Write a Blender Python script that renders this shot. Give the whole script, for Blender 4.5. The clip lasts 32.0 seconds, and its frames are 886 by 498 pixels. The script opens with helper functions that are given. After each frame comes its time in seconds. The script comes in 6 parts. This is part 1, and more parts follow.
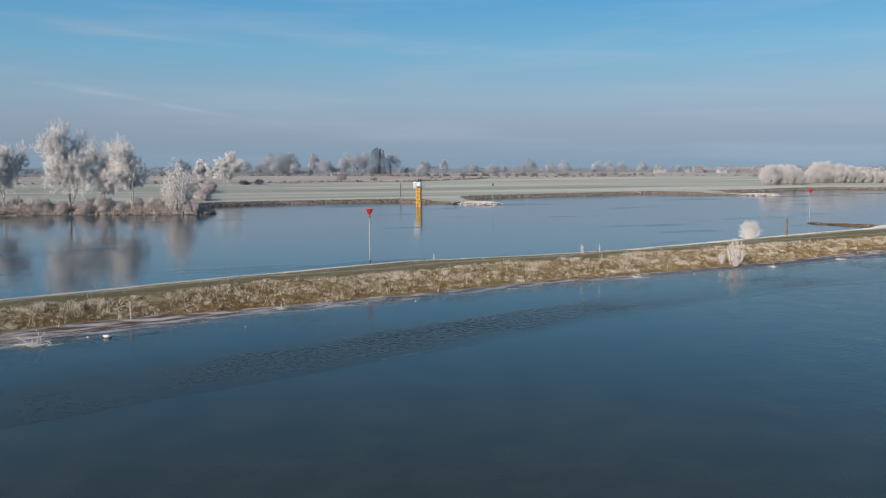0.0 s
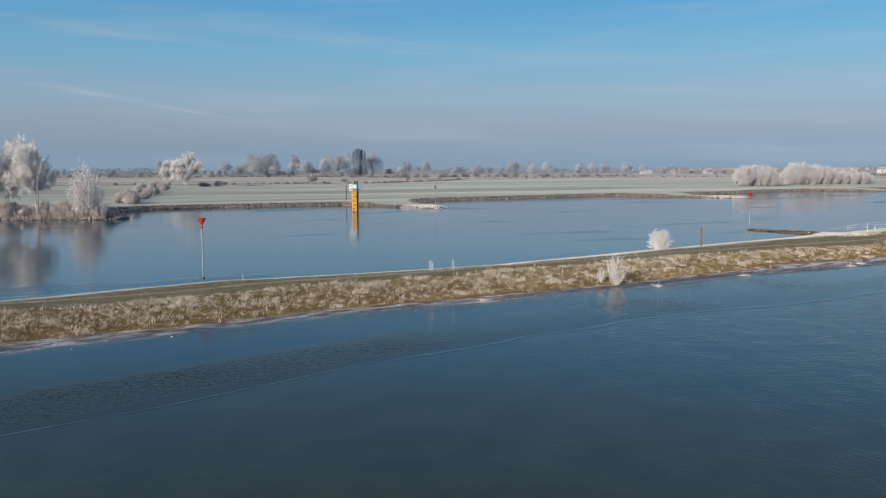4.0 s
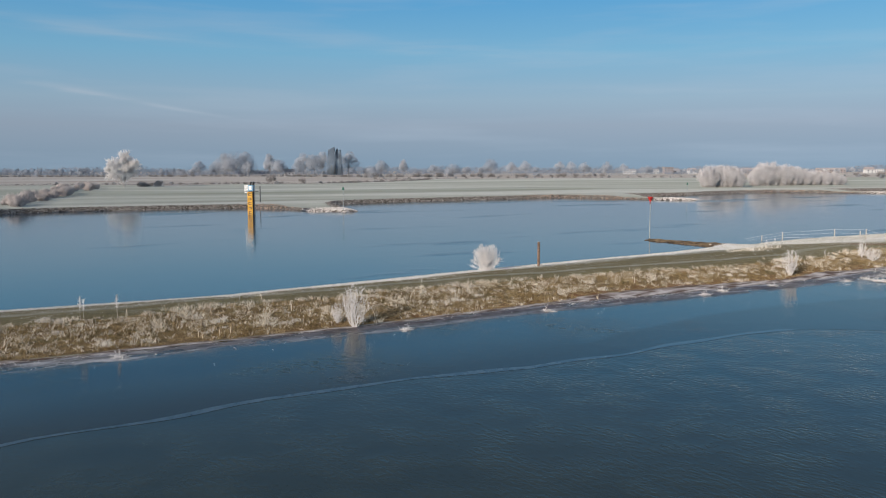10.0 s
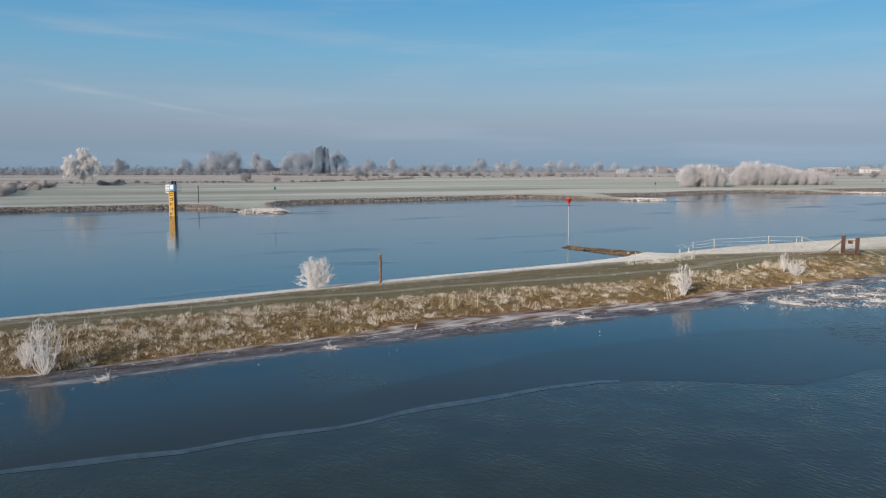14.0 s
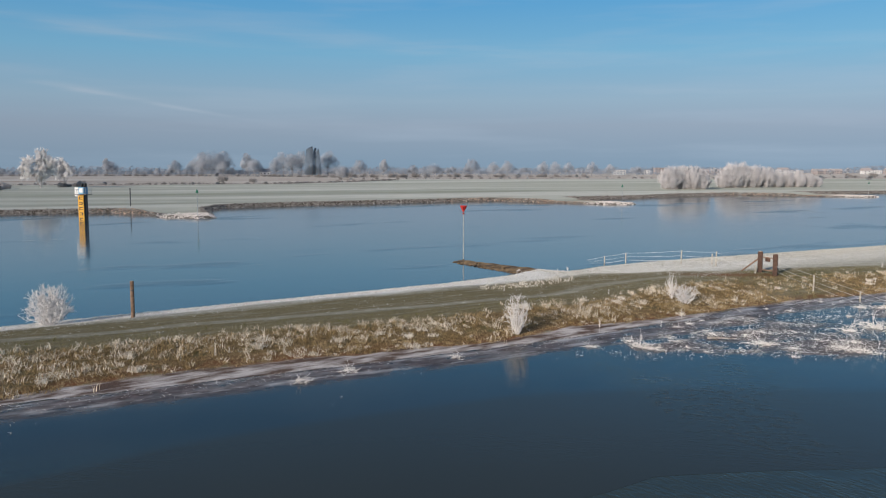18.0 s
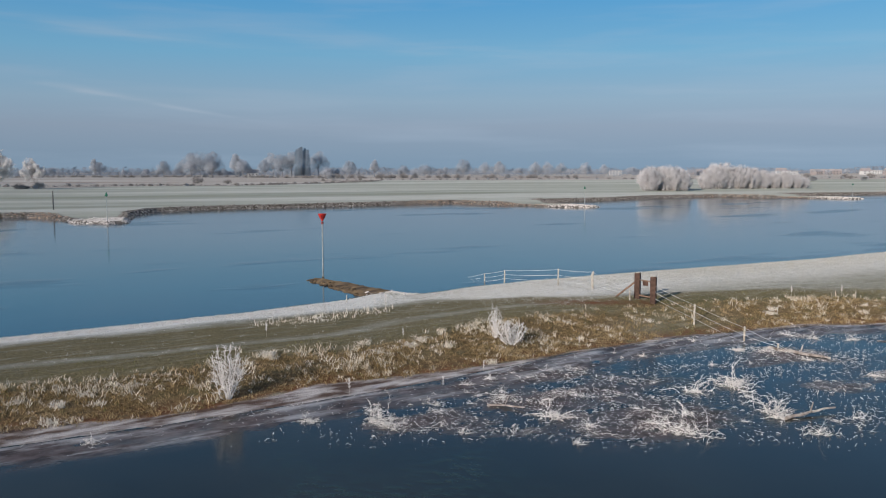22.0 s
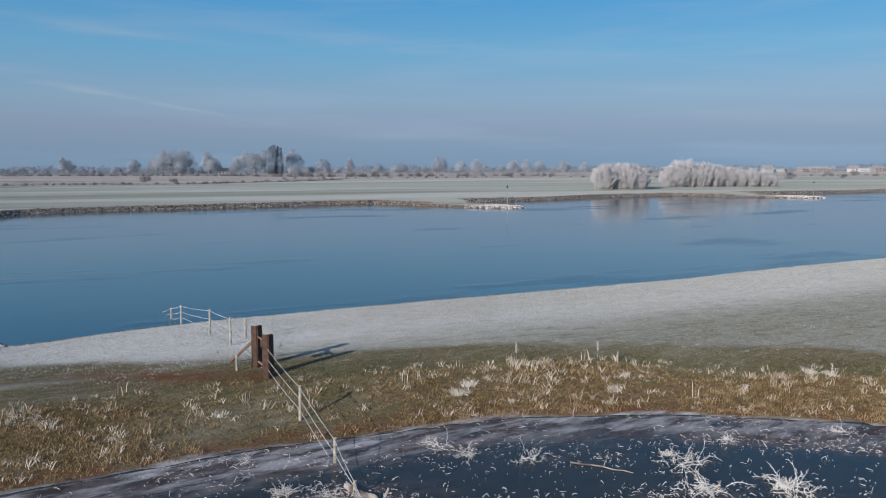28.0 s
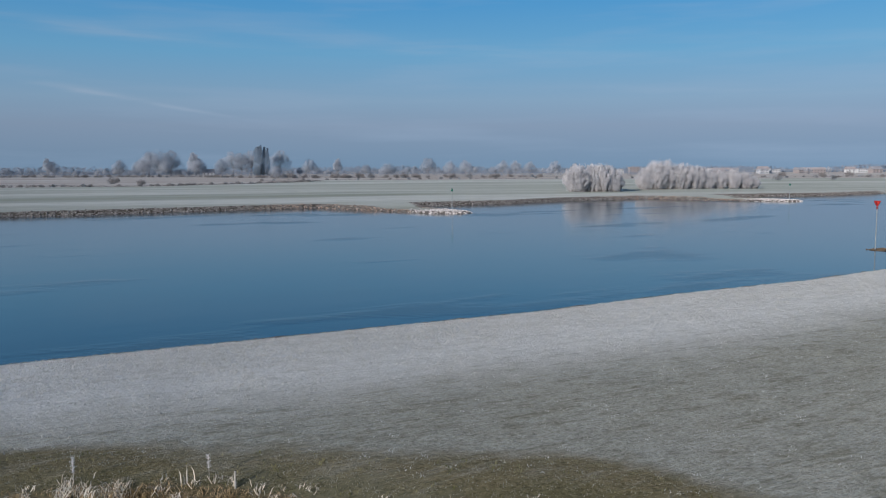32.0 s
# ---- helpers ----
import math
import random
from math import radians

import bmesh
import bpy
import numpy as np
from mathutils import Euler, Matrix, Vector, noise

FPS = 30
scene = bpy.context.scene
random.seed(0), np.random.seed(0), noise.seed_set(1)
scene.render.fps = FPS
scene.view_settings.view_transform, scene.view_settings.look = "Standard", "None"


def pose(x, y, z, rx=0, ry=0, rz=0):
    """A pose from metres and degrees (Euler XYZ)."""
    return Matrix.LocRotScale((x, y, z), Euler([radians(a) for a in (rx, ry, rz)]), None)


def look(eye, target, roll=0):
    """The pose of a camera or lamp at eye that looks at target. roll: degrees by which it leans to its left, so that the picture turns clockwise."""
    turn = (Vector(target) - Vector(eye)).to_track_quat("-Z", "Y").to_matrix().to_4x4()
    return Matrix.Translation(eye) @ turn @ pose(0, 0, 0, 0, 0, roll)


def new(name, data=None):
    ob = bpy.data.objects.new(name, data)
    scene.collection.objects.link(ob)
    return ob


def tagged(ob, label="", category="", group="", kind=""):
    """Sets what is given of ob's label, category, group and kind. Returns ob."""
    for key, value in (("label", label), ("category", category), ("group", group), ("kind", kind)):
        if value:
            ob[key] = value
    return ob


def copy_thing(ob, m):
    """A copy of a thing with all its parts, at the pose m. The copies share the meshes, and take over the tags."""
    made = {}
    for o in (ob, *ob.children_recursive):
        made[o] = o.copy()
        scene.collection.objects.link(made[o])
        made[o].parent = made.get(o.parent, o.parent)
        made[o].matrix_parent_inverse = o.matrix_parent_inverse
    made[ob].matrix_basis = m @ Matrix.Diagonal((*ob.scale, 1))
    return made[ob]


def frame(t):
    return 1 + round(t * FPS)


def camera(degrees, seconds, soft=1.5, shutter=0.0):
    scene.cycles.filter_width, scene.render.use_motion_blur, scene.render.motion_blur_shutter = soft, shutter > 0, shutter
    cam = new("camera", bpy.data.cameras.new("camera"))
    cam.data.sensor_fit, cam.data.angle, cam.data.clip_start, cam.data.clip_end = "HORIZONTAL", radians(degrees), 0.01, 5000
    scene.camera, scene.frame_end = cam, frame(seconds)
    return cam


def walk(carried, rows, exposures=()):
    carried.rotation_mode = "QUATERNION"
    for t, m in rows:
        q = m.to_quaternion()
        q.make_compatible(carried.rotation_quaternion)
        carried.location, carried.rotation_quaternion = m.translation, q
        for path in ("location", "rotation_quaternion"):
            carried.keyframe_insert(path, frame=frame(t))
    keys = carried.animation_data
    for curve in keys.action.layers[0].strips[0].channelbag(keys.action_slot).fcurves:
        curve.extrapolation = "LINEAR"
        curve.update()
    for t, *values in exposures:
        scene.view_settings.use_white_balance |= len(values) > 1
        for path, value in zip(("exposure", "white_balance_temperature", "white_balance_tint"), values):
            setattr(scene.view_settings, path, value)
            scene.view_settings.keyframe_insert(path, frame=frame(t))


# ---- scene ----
cam = camera(57.0, 32.0, soft=1.05)
METRES, EYE, TILT, LEAN, TURN = 128.25, 8.33, 4.665, 2.70, 0.0
ROWS = [
    (0.0, 0.0, 0.0, 0.0, 0.44, -10.29, -2.4),
    (0.5, 0.0114, 0.0099, -0.0003, 0.36, -10.29, -2.39),
    (1.0, 0.0228, 0.0196, -0.0005, 0.3, -10.28, -2.41),
    (1.5, 0.0342, 0.0294, -0.0006, 0.24, -10.28, -2.4),
    (2.0, 0.0455, 0.0392, -0.0006, 0.18, -10.27, -2.39),
    (2.5, 0.0568, 0.0489, -0.0007, 0.14, -10.26, -2.41),
    (3.0, 0.0684, 0.0585, -0.0009, 0.1, -10.25, -2.39),
    (3.5, 0.0799, 0.0682, -0.0011, 0.06, -10.23, -2.39),
    (5.5, 0.1258, 0.1097, -0.0024, -0.15, -10.19, -2.43),
    (6.0, 0.1374, 0.1197, -0.0026, -0.19, -10.21, -2.43),
    (6.5, 0.148, 0.1291, -0.0029, -0.22, -10.22, -2.42),
    (7.0, 0.1592, 0.1394, -0.0031, -0.25, -10.23, -2.46),
    (7.5, 0.1704, 0.1493, -0.0031, -0.26, -10.24, -2.46),
    (8.0, 0.1812, 0.1597, -0.0032, -0.28, -10.24, -2.5),
    (8.5, 0.1923, 0.1697, -0.0035, -0.3, -10.24, -2.5),
    (9.0, 0.2032, 0.1798, -0.0039, -0.33, -10.25, -2.52),
    (9.5, 0.2138, 0.1898, -0.0043, -0.35, -10.24, -2.56),
    (10.0, 0.2246, 0.2002, -0.0051, -0.34, -10.23, -2.53),
    (10.5, 0.2352, 0.2105, -0.0056, -0.35, -10.25, -2.59),
    (11.0, 0.2462, 0.2206, -0.0062, -0.37, -10.26, -2.57),
    (11.5, 0.2569, 0.2309, -0.0071, -0.36, -10.26, -2.62),
    (12.0, 0.2681, 0.2415, -0.0078, -0.33, -10.27, -2.62),
    (12.5, 0.2795, 0.2521, -0.0081, -0.32, -10.29, -2.62),
    (13.0, 0.2911, 0.2627, -0.0084, -0.3, -10.3, -2.63),
    (13.5, 0.3028, 0.2732, -0.0087, -0.28, -10.3, -2.61),
    (14.0, 0.3146, 0.2839, -0.0088, -0.27, -10.3, -2.61),
    (14.5, 0.3262, 0.2945, -0.0086, -0.25, -10.3, -2.6),
    (16.5, 0.373, 0.3392, -0.0097, -0.1, -10.28, -2.66),
    (17.0, 0.3844, 0.35, -0.0101, -0.05, -10.27, -2.66),
    (17.5, 0.396, 0.3607, -0.0104, 0.01, -10.25, -2.62),
    (18.0, 0.4075, 0.3715, -0.0108, 0.06, -10.24, -2.63),
    (18.5, 0.419, 0.3822, -0.011, 0.11, -10.22, -2.61),
    (19.0, 0.4304, 0.3926, -0.0112, 0.15, -10.21, -2.61),
    (19.5, 0.4417, 0.4035, -0.0115, 0.2, -10.21, -2.61),
    (20.0, 0.453, 0.4143, -0.0119, 0.22, -10.2, -2.57),
    (20.5, 0.4641, 0.4255, -0.0123, 0.26, -10.2, -2.59),
    (21.0, 0.4753, 0.4367, -0.0126, 0.29, -10.21, -2.57),
    (21.5, 0.4867, 0.4477, -0.0128, 0.31, -10.22, -2.58),
    (22.0, 0.4983, 0.4586, -0.0131, 0.32, -10.21, -2.55),
    (22.5, 0.5099, 0.4699, -0.0135, 0.33, -10.19, -2.57),
    (23.0, 0.5215, 0.4811, -0.014, 0.33, -10.2, -2.54),
    (23.5, 0.5333, 0.4924, -0.0145, 0.35, -10.2, -2.51),
    (24.0, 0.5451, 0.5039, -0.0152, 0.34, -10.21, -2.46),
    (24.5, 0.557, 0.5152, -0.0159, 0.3, -10.22, -2.43),
    (25.0, 0.5688, 0.5266, -0.0166, 0.23, -10.24, -2.44),
    (25.5, 0.5805, 0.5381, -0.0172, 0.2, -10.25, -2.41),
    (27.5, 0.625, 0.5857, -0.0203, 0.06, -10.29, -2.5),
    (28.0, 0.6363, 0.5973, -0.0206, 0.03, -10.31, -2.49),
    (28.5, 0.6477, 0.6087, -0.0208, 0.04, -10.3, -2.47),
    (29.0, 0.6592, 0.62, -0.0209, 0.03, -10.3, -2.46),
    (29.5, 0.6707, 0.6311, -0.0211, 0.05, -10.31, -2.45),
    (30.0, 0.682, 0.6423, -0.0213, 0.05, -10.31, -2.45),
    (30.5, 0.6931, 0.6537, -0.0217, 0.07, -10.28, -2.45),
    (31.0, 0.704, 0.6647, -0.0219, 0.09, -10.29, -2.44),
    (31.5, 0.715, 0.6757, -0.022, 0.11, -10.27, -2.44),
    (32.0, 0.726, 0.6866, -0.0221, 0.15, -10.26, -2.46),
]
walk(cam, [(t, pose(0, 0, EYE, TILT, LEAN, TURN) @ pose(METRES * x, METRES * y, METRES * z, 90 + pitch, roll, yaw)) for t, x, y, z, yaw, pitch, roll in ROWS],
     exposures=[(0.0, 0.0, 6500, 10), (14.0, 0.0, 6500, 10), (24.0, -0.11, 6220, 10), (31.0, -0.18, 5870, 10), (32.0, -0.27, 5850, 10)])

# ---- world, sun ----
SUN_ELEV, SUN_DIR = 18.0, (-0.58, -0.815)      # low winter sun behind the drone
world = bpy.data.worlds.new("winter_sky")
scene.world = world
world.use_nodes = True
wn, wl = world.node_tree.nodes, world.node_tree.links
wn.clear()
w_out = wn.new("ShaderNodeOutputWorld")
w_bg = wn.new("ShaderNodeBackground")
w_sky = wn.new("ShaderNodeTexSky")
w_sky.sky_type = "NISHITA"
w_sky.sun_disc = False
w_sky.sun_elevation = radians(SUN_ELEV)
w_sky.sun_rotation = math.atan2(SUN_DIR[0], SUN_DIR[1])
w_sky.dust_density = 0.6
w_dim = wn.new("ShaderNodeVectorMath")
w_dim.operation = "SCALE"
w_dim.inputs["Scale"].default_value = 0.10
w_co = wn.new("ShaderNodeTexCoord")
w_sep = wn.new("ShaderNodeSeparateXYZ")
w_ramp = wn.new("ShaderNodeValToRGB")          # the haze bank over the flat land, clearing upwards
w_map = wn.new("ShaderNodeMapRange")
w_map.inputs["From Min"].default_value = -0.02
w_map.inputs["From Max"].default_value = 0.28
HAZE = [(0.0, (0.22, 0.325, 0.435)), (0.10, (0.25, 0.355, 0.47)), (0.24, (0.315, 0.40, 0.505)), (0.34, (0.315, 0.455, 0.58)),
        (0.52, (0.205, 0.455, 0.66)), (0.74, (0.110, 0.37, 0.665)), (1.0, (0.07, 0.26, 0.53))]
while len(w_ramp.color_ramp.elements) < len(HAZE):
    w_ramp.color_ramp.elements.new(0.5)
for e, (p, c) in zip(w_ramp.color_ramp.elements, HAZE):
    e.position, e.color = p, (*c, 1)
w_fade = wn.new("ShaderNodeMapRange")
w_fade.inputs["From Min"].default_value = 0.22
w_fade.inputs["From Max"].default_value = 0.55
w_mix = wn.new("ShaderNodeMix")
w_mix.data_type = "RGBA"
# thin streaks of high cloud
w_str = wn.new("ShaderNodeMapping")
w_str.inputs["Scale"].default_value = (2.0, 2.0, 22.0)
w_str.inputs["Rotation"].default_value = (0.0, radians(5), 0.0)
w_noise = wn.new("ShaderNodeTexNoise")
w_noise.inputs["Scale"].default_value = 1.6
w_noise.inputs["Detail"].default_value = 5
w_cl = wn.new("ShaderNodeMapRange")
w_cl.inputs["From Min"].default_value = 0.50
w_cl.inputs["From Max"].default_value = 0.85
w_cl.inputs["To Max"].default_value = 0.45
w_cmix = wn.new("ShaderNodeMix")
w_cmix.data_type = "RGBA"
w_cmix.inputs[7].default_value = (0.42, 0.52, 0.64, 1)
wl.new(w_co.outputs["Generated"], w_sep.inputs[0])
wl.new(w_sep.outputs["Z"], w_map.inputs["Value"])
wl.new(w_map.outputs[0], w_ramp.inputs[0])
wl.new(w_sep.outputs["Z"], w_fade.inputs["Value"])
wl.new(w_co.outputs["Generated"], w_str.inputs[0])
wl.new(w_str.outputs[0], w_noise.inputs["Vector"])
wl.new(w_noise.outputs[0], w_cl.inputs["Value"])
wl.new(w_cl.outputs[0], w_cmix.inputs[0])
def sky_math(op, p, q=0.0):
    n = wn.new("ShaderNodeMath")
    n.operation = op
    for i, v in enumerate((p, q)):
        if hasattr(v, "is_output"):
            wl.new(v, n.inputs[i])
        else:
            n.inputs[i].default_value = v
    return n.outputs[0]


def sky_wisp(below, z0, slope, width, x0, x1, amount):
    """A drawn-out feather of cirrus along a slanting line of the sky."""
    off = sky_math("SUBTRACT", sky_math("ADD", w_sep.outputs["Z"], sky_math("MULTIPLY", w_sep.outputs["X"], -slope)), z0)
    off = sky_math("DIVIDE", sky_math("ADD", off, sky_math("MULTIPLY", sky_math("SUBTRACT", w_fine.outputs[0], 0.5), width * 1.6)), width)
    body = sky_math("POWER", 2.718, sky_math("MULTIPLY", sky_math("MULTIPLY", off, off), -1.0))
    ends = sky_math("DIVIDE", sky_math("SUBTRACT", w_sep.outputs["X"], (x0 + x1) / 2), (x1 - x0) / 2)
    ends = sky_math("POWER", 2.718, sky_math("MULTIPLY", sky_math("MULTIPLY", ends, ends), -1.0))
    grain = wn.new("ShaderNodeMapRange")
    grain.inputs["From Min"].default_value, grain.inputs["From Max"].default_value = 0.35, 0.68
    wl.new(w_fine.outputs[0], grain.inputs["Value"])
    mix = wn.new("ShaderNodeMix")
    mix.data_type = "RGBA"
    mix.inputs[7].default_value = (0.46, 0.55, 0.65, 1)
    wl.new(sky_math("MULTIPLY", sky_math("MULTIPLY", body, ends), sky_math("MULTIPLY", grain.outputs[0], amount)), mix.inputs[0])
    wl.new(below, mix.inputs[6])
    return mix.outputs[2]


w_fmap = wn.new("ShaderNodeMapping")
w_fmap.inputs["Scale"].default_value = (5.0, 5.0, 60.0)
w_fmap.inputs["Rotation"].default_value = (0.0, radians(10), 0.0)
w_fine = wn.new("ShaderNodeTexNoise")
w_fine.inputs["Scale"].default_value, w_fine.inputs["Detail"].default_value = 1.8, 5
wl.new(w_co.outputs["Generated"], w_fmap.inputs[0])
wl.new(w_fmap.outputs[0], w_fine.inputs["Vector"])
w_base = w_ramp.outputs[0]
for w_args in ((0.0205, -0.172, 0.0045, -0.44, -0.34, 0.5), (0.0195, -0.172, 0.0022, -0.40, -0.22, 0.45), (0.144, -0.068, 0.010, -0.22, 0.24, 0.28), (0.118, -0.10, 0.007, -0.50, -0.20, 0.25), (0.104, -0.05, 0.006, 0.10, 0.45, 0.18)):
    w_base = sky_wisp(w_base, *w_args)
wl.new(w_base, w_cmix.inputs[6])
w_side = wn.new("ShaderNodeMapRange")          # the haze is a little duller towards the west
for w_k, w_v in zip(("From Min", "From Max", "To Min", "To Max"), (-0.6, 0.5, 0.84, 1.03)):
    w_side.inputs[w_k].default_value = w_v
w_tone = wn.new("ShaderNodeVectorMath")
w_tone.operation = "SCALE"
wl.new(w_sep.outputs["X"], w_side.inputs["Value"])
wl.new(w_cmix.outputs[2], w_tone.inputs[0])
wl.new(w_side.outputs[0], w_tone.inputs["Scale"])
wl.new(w_tone.outputs[0], w_mix.inputs[6])
wl.new(w_sky.outputs[0], w_dim.inputs[0])
wl.new(w_dim.outputs[0], w_mix.inputs[7])
wl.new(w_fade.outputs[0], w_mix.inputs[0])
wl.new(w_mix.outputs[2], w_bg.inputs[0])
wl.new(w_bg.outputs[0], w_out.inputs[0])

sun = new("sun", bpy.data.lights.new("sun", "SUN"))
sun.data.energy, sun.data.angle, sun.data.color = 3.9, radians(0.5), (1.0, 0.89, 0.76)
ce, se = math.cos(radians(SUN_ELEV)), math.sin(radians(SUN_ELEV))
sun.matrix_world = look((SUN_DIR[0] * ce * 50, SUN_DIR[1] * ce * 50, se * 50), (0, 0, 0))


# ---- materials ----
class Nodes:
    """A small wrapper round one node tree."""

    def __init__(self, name):
        self.m = bpy.data.materials.new(name)
        self.m.use_nodes = True
        self.t = self.m.node_tree
        self.b = self.t.nodes["Principled BSDF"]
        co = self.t.nodes.new("ShaderNodeTexCoord")
        geo = self.t.nodes.new("ShaderNodeNewGeometry")
        self.obj, self.pos, self.island = co.outputs["Object"], geo.outputs["Position"], geo.outputs["Random Per Island"]

    def put(self, key, v):
        if hasattr(v, "is_output"):
            self.t.links.new(v, self.b.inputs[key])
        elif isinstance(v, tuple):
            self.b.inputs[key].default_value = (*v, 1)
        else:
            self.b.inputs[key].default_value = v

    def rnd(self):
        return self.t.nodes.new("ShaderNodeObjectInfo").outputs["Random"]

    def attr(self, name):
        n = self.t.nodes.new("ShaderNodeAttribute")
        n.attribute_name = name
        return n.outputs["Fac"]

    def noise(self, scale, detail=3.0, stretch=(1, 1, 1), turn=0.0, rough=0.55):
        mp = self.t.nodes.new("ShaderNodeMapping")
        mp.vector_type = "TEXTURE"
        mp.inputs["Scale"].default_value = tuple(1 / s for s in stretch)
        mp.inputs["Rotation"].default_value = (0, 0, radians(turn))
        n = self.t.nodes.new("ShaderNodeTexNoise")
        n.inputs["Scale"].default_value, n.inputs["Detail"].default_value, n.inputs["Roughness"].default_value = scale, detail, rough
        self.t.links.new(self.pos, mp.inputs[0])
        self.t.links.new(mp.outputs[0], n.inputs["Vector"])
        return n.outputs[0]

    def east(self):
        n = self.t.nodes.new("ShaderNodeSeparateXYZ")
        self.t.links.new(self.pos, n.inputs[0])
        return n.outputs["X"]

    def range(self, v, a, b, lo=0.0, hi=1.0):
        n = self.t.nodes.new("ShaderNodeMapRange")
        for k, x in zip(("From Min", "From Max", "To Min", "To Max"), (a, b, lo, hi)):
            n.inputs[k].default_value = x
        self.t.links.new(v, n.inputs["Value"])
        return n.outputs[0]

    def math(self, op, a, b):
        n = self.t.nodes.new("ShaderNodeMath")
        n.operation = op
        n.use_clamp = op in ("ADD", "SUBTRACT")
        for i, x in enumerate((a, b)):
            if hasattr(x, "is_output"):
                self.t.links.new(x, n.inputs[i])
            else:
                n.inputs[i].default_value = x
        return n.outputs[0]

    def mix(self, f, a, b):
        n = self.t.nodes.new("ShaderNodeMix")
        n.data_type = "RGBA"
        for i, x in ((0, f), (6, a), (7, b)):
            if hasattr(x, "is_output"):
                self.t.links.new(x, n.inputs[i])
            elif isinstance(x, tuple):
                n.inputs[i].default_value = (*x, 1)
            else:
                n.inputs[i].default_value = x
        return n.outputs[2]

    def vec(self, op, a, b=None, scale=None):
        n = self.t.nodes.new("ShaderNodeVectorMath")
        n.operation = op
        for i, x in enumerate((a, b)):
            if hasattr(x, "is_output"):
                self.t.links.new(x, n.inputs[i])
            elif x is not None:
                n.inputs[i].default_value = x
        if scale is not None:
            n.inputs["Scale"].default_value = scale
        return n.outputs[0]

    def foliage(self, core, slope):
        """Twigs too fine to shade singly take the lie of the crown as a whole."""
        geo = self.t.nodes.new("ShaderNodeNewGeometry")
        out = slope
        if core is not None:
            tr = self.t.nodes.new("ShaderNodeVectorTransform")
            tr.vector_type, tr.convert_from, tr.convert_to = "NORMAL", "OBJECT", "WORLD"
            self.t.links.new(self.vec("SUBTRACT", self.obj, (0, 0, core)), tr.inputs[0])
            out = self.vec("NORMALIZE", tr.outputs[0])
        n = self.vec("NORMALIZE", self.vec("ADD", self.vec("SCALE", geo.outputs["Normal"], None, 0.55), out))
        self.t.links.new(n, self.b.inputs["Normal"])

    def bump(self, h, strength, dist):
        n = self.t.nodes.new("ShaderNodeBump")
        n.inputs["Strength"].default_value, n.inputs["Distance"].default_value = strength, dist
        self.t.links.new(h, n.inputs["Height"])
        self.t.links.new(n.outputs[0], self.b.inputs["Normal"])


def simple(name, a, b, scale, rough=0.7, metal=0.0, bump=0.3, dist=0.01, island=0.0, core=None, slope=None):
    """Two tones over a noise at real size, with fine relief. core: height of a crown's heart, round which its twigs turn; slope: the lie of a wood's edge."""
    k = Nodes(name)
    if core is not None or slope is not None:
        k.foliage(core, slope)
    n = k.noise(scale, 4)
    f = k.range(n, 0.35, 0.65)
    if island:
        f = k.math("ADD", k.math("MULTIPLY", f, 1 - island), k.math("MULTIPLY", k.island, island))
    k.put("Base Color", k.mix(f, a, b))
    k.put("Roughness", rough)
    if rough > 0.75:
        k.put("Diffuse Roughness", 0.8)
    k.put("Metallic", metal)
    if bump:
        k.bump(k.noise(scale * 4, 3), bump, dist)
    return k.m


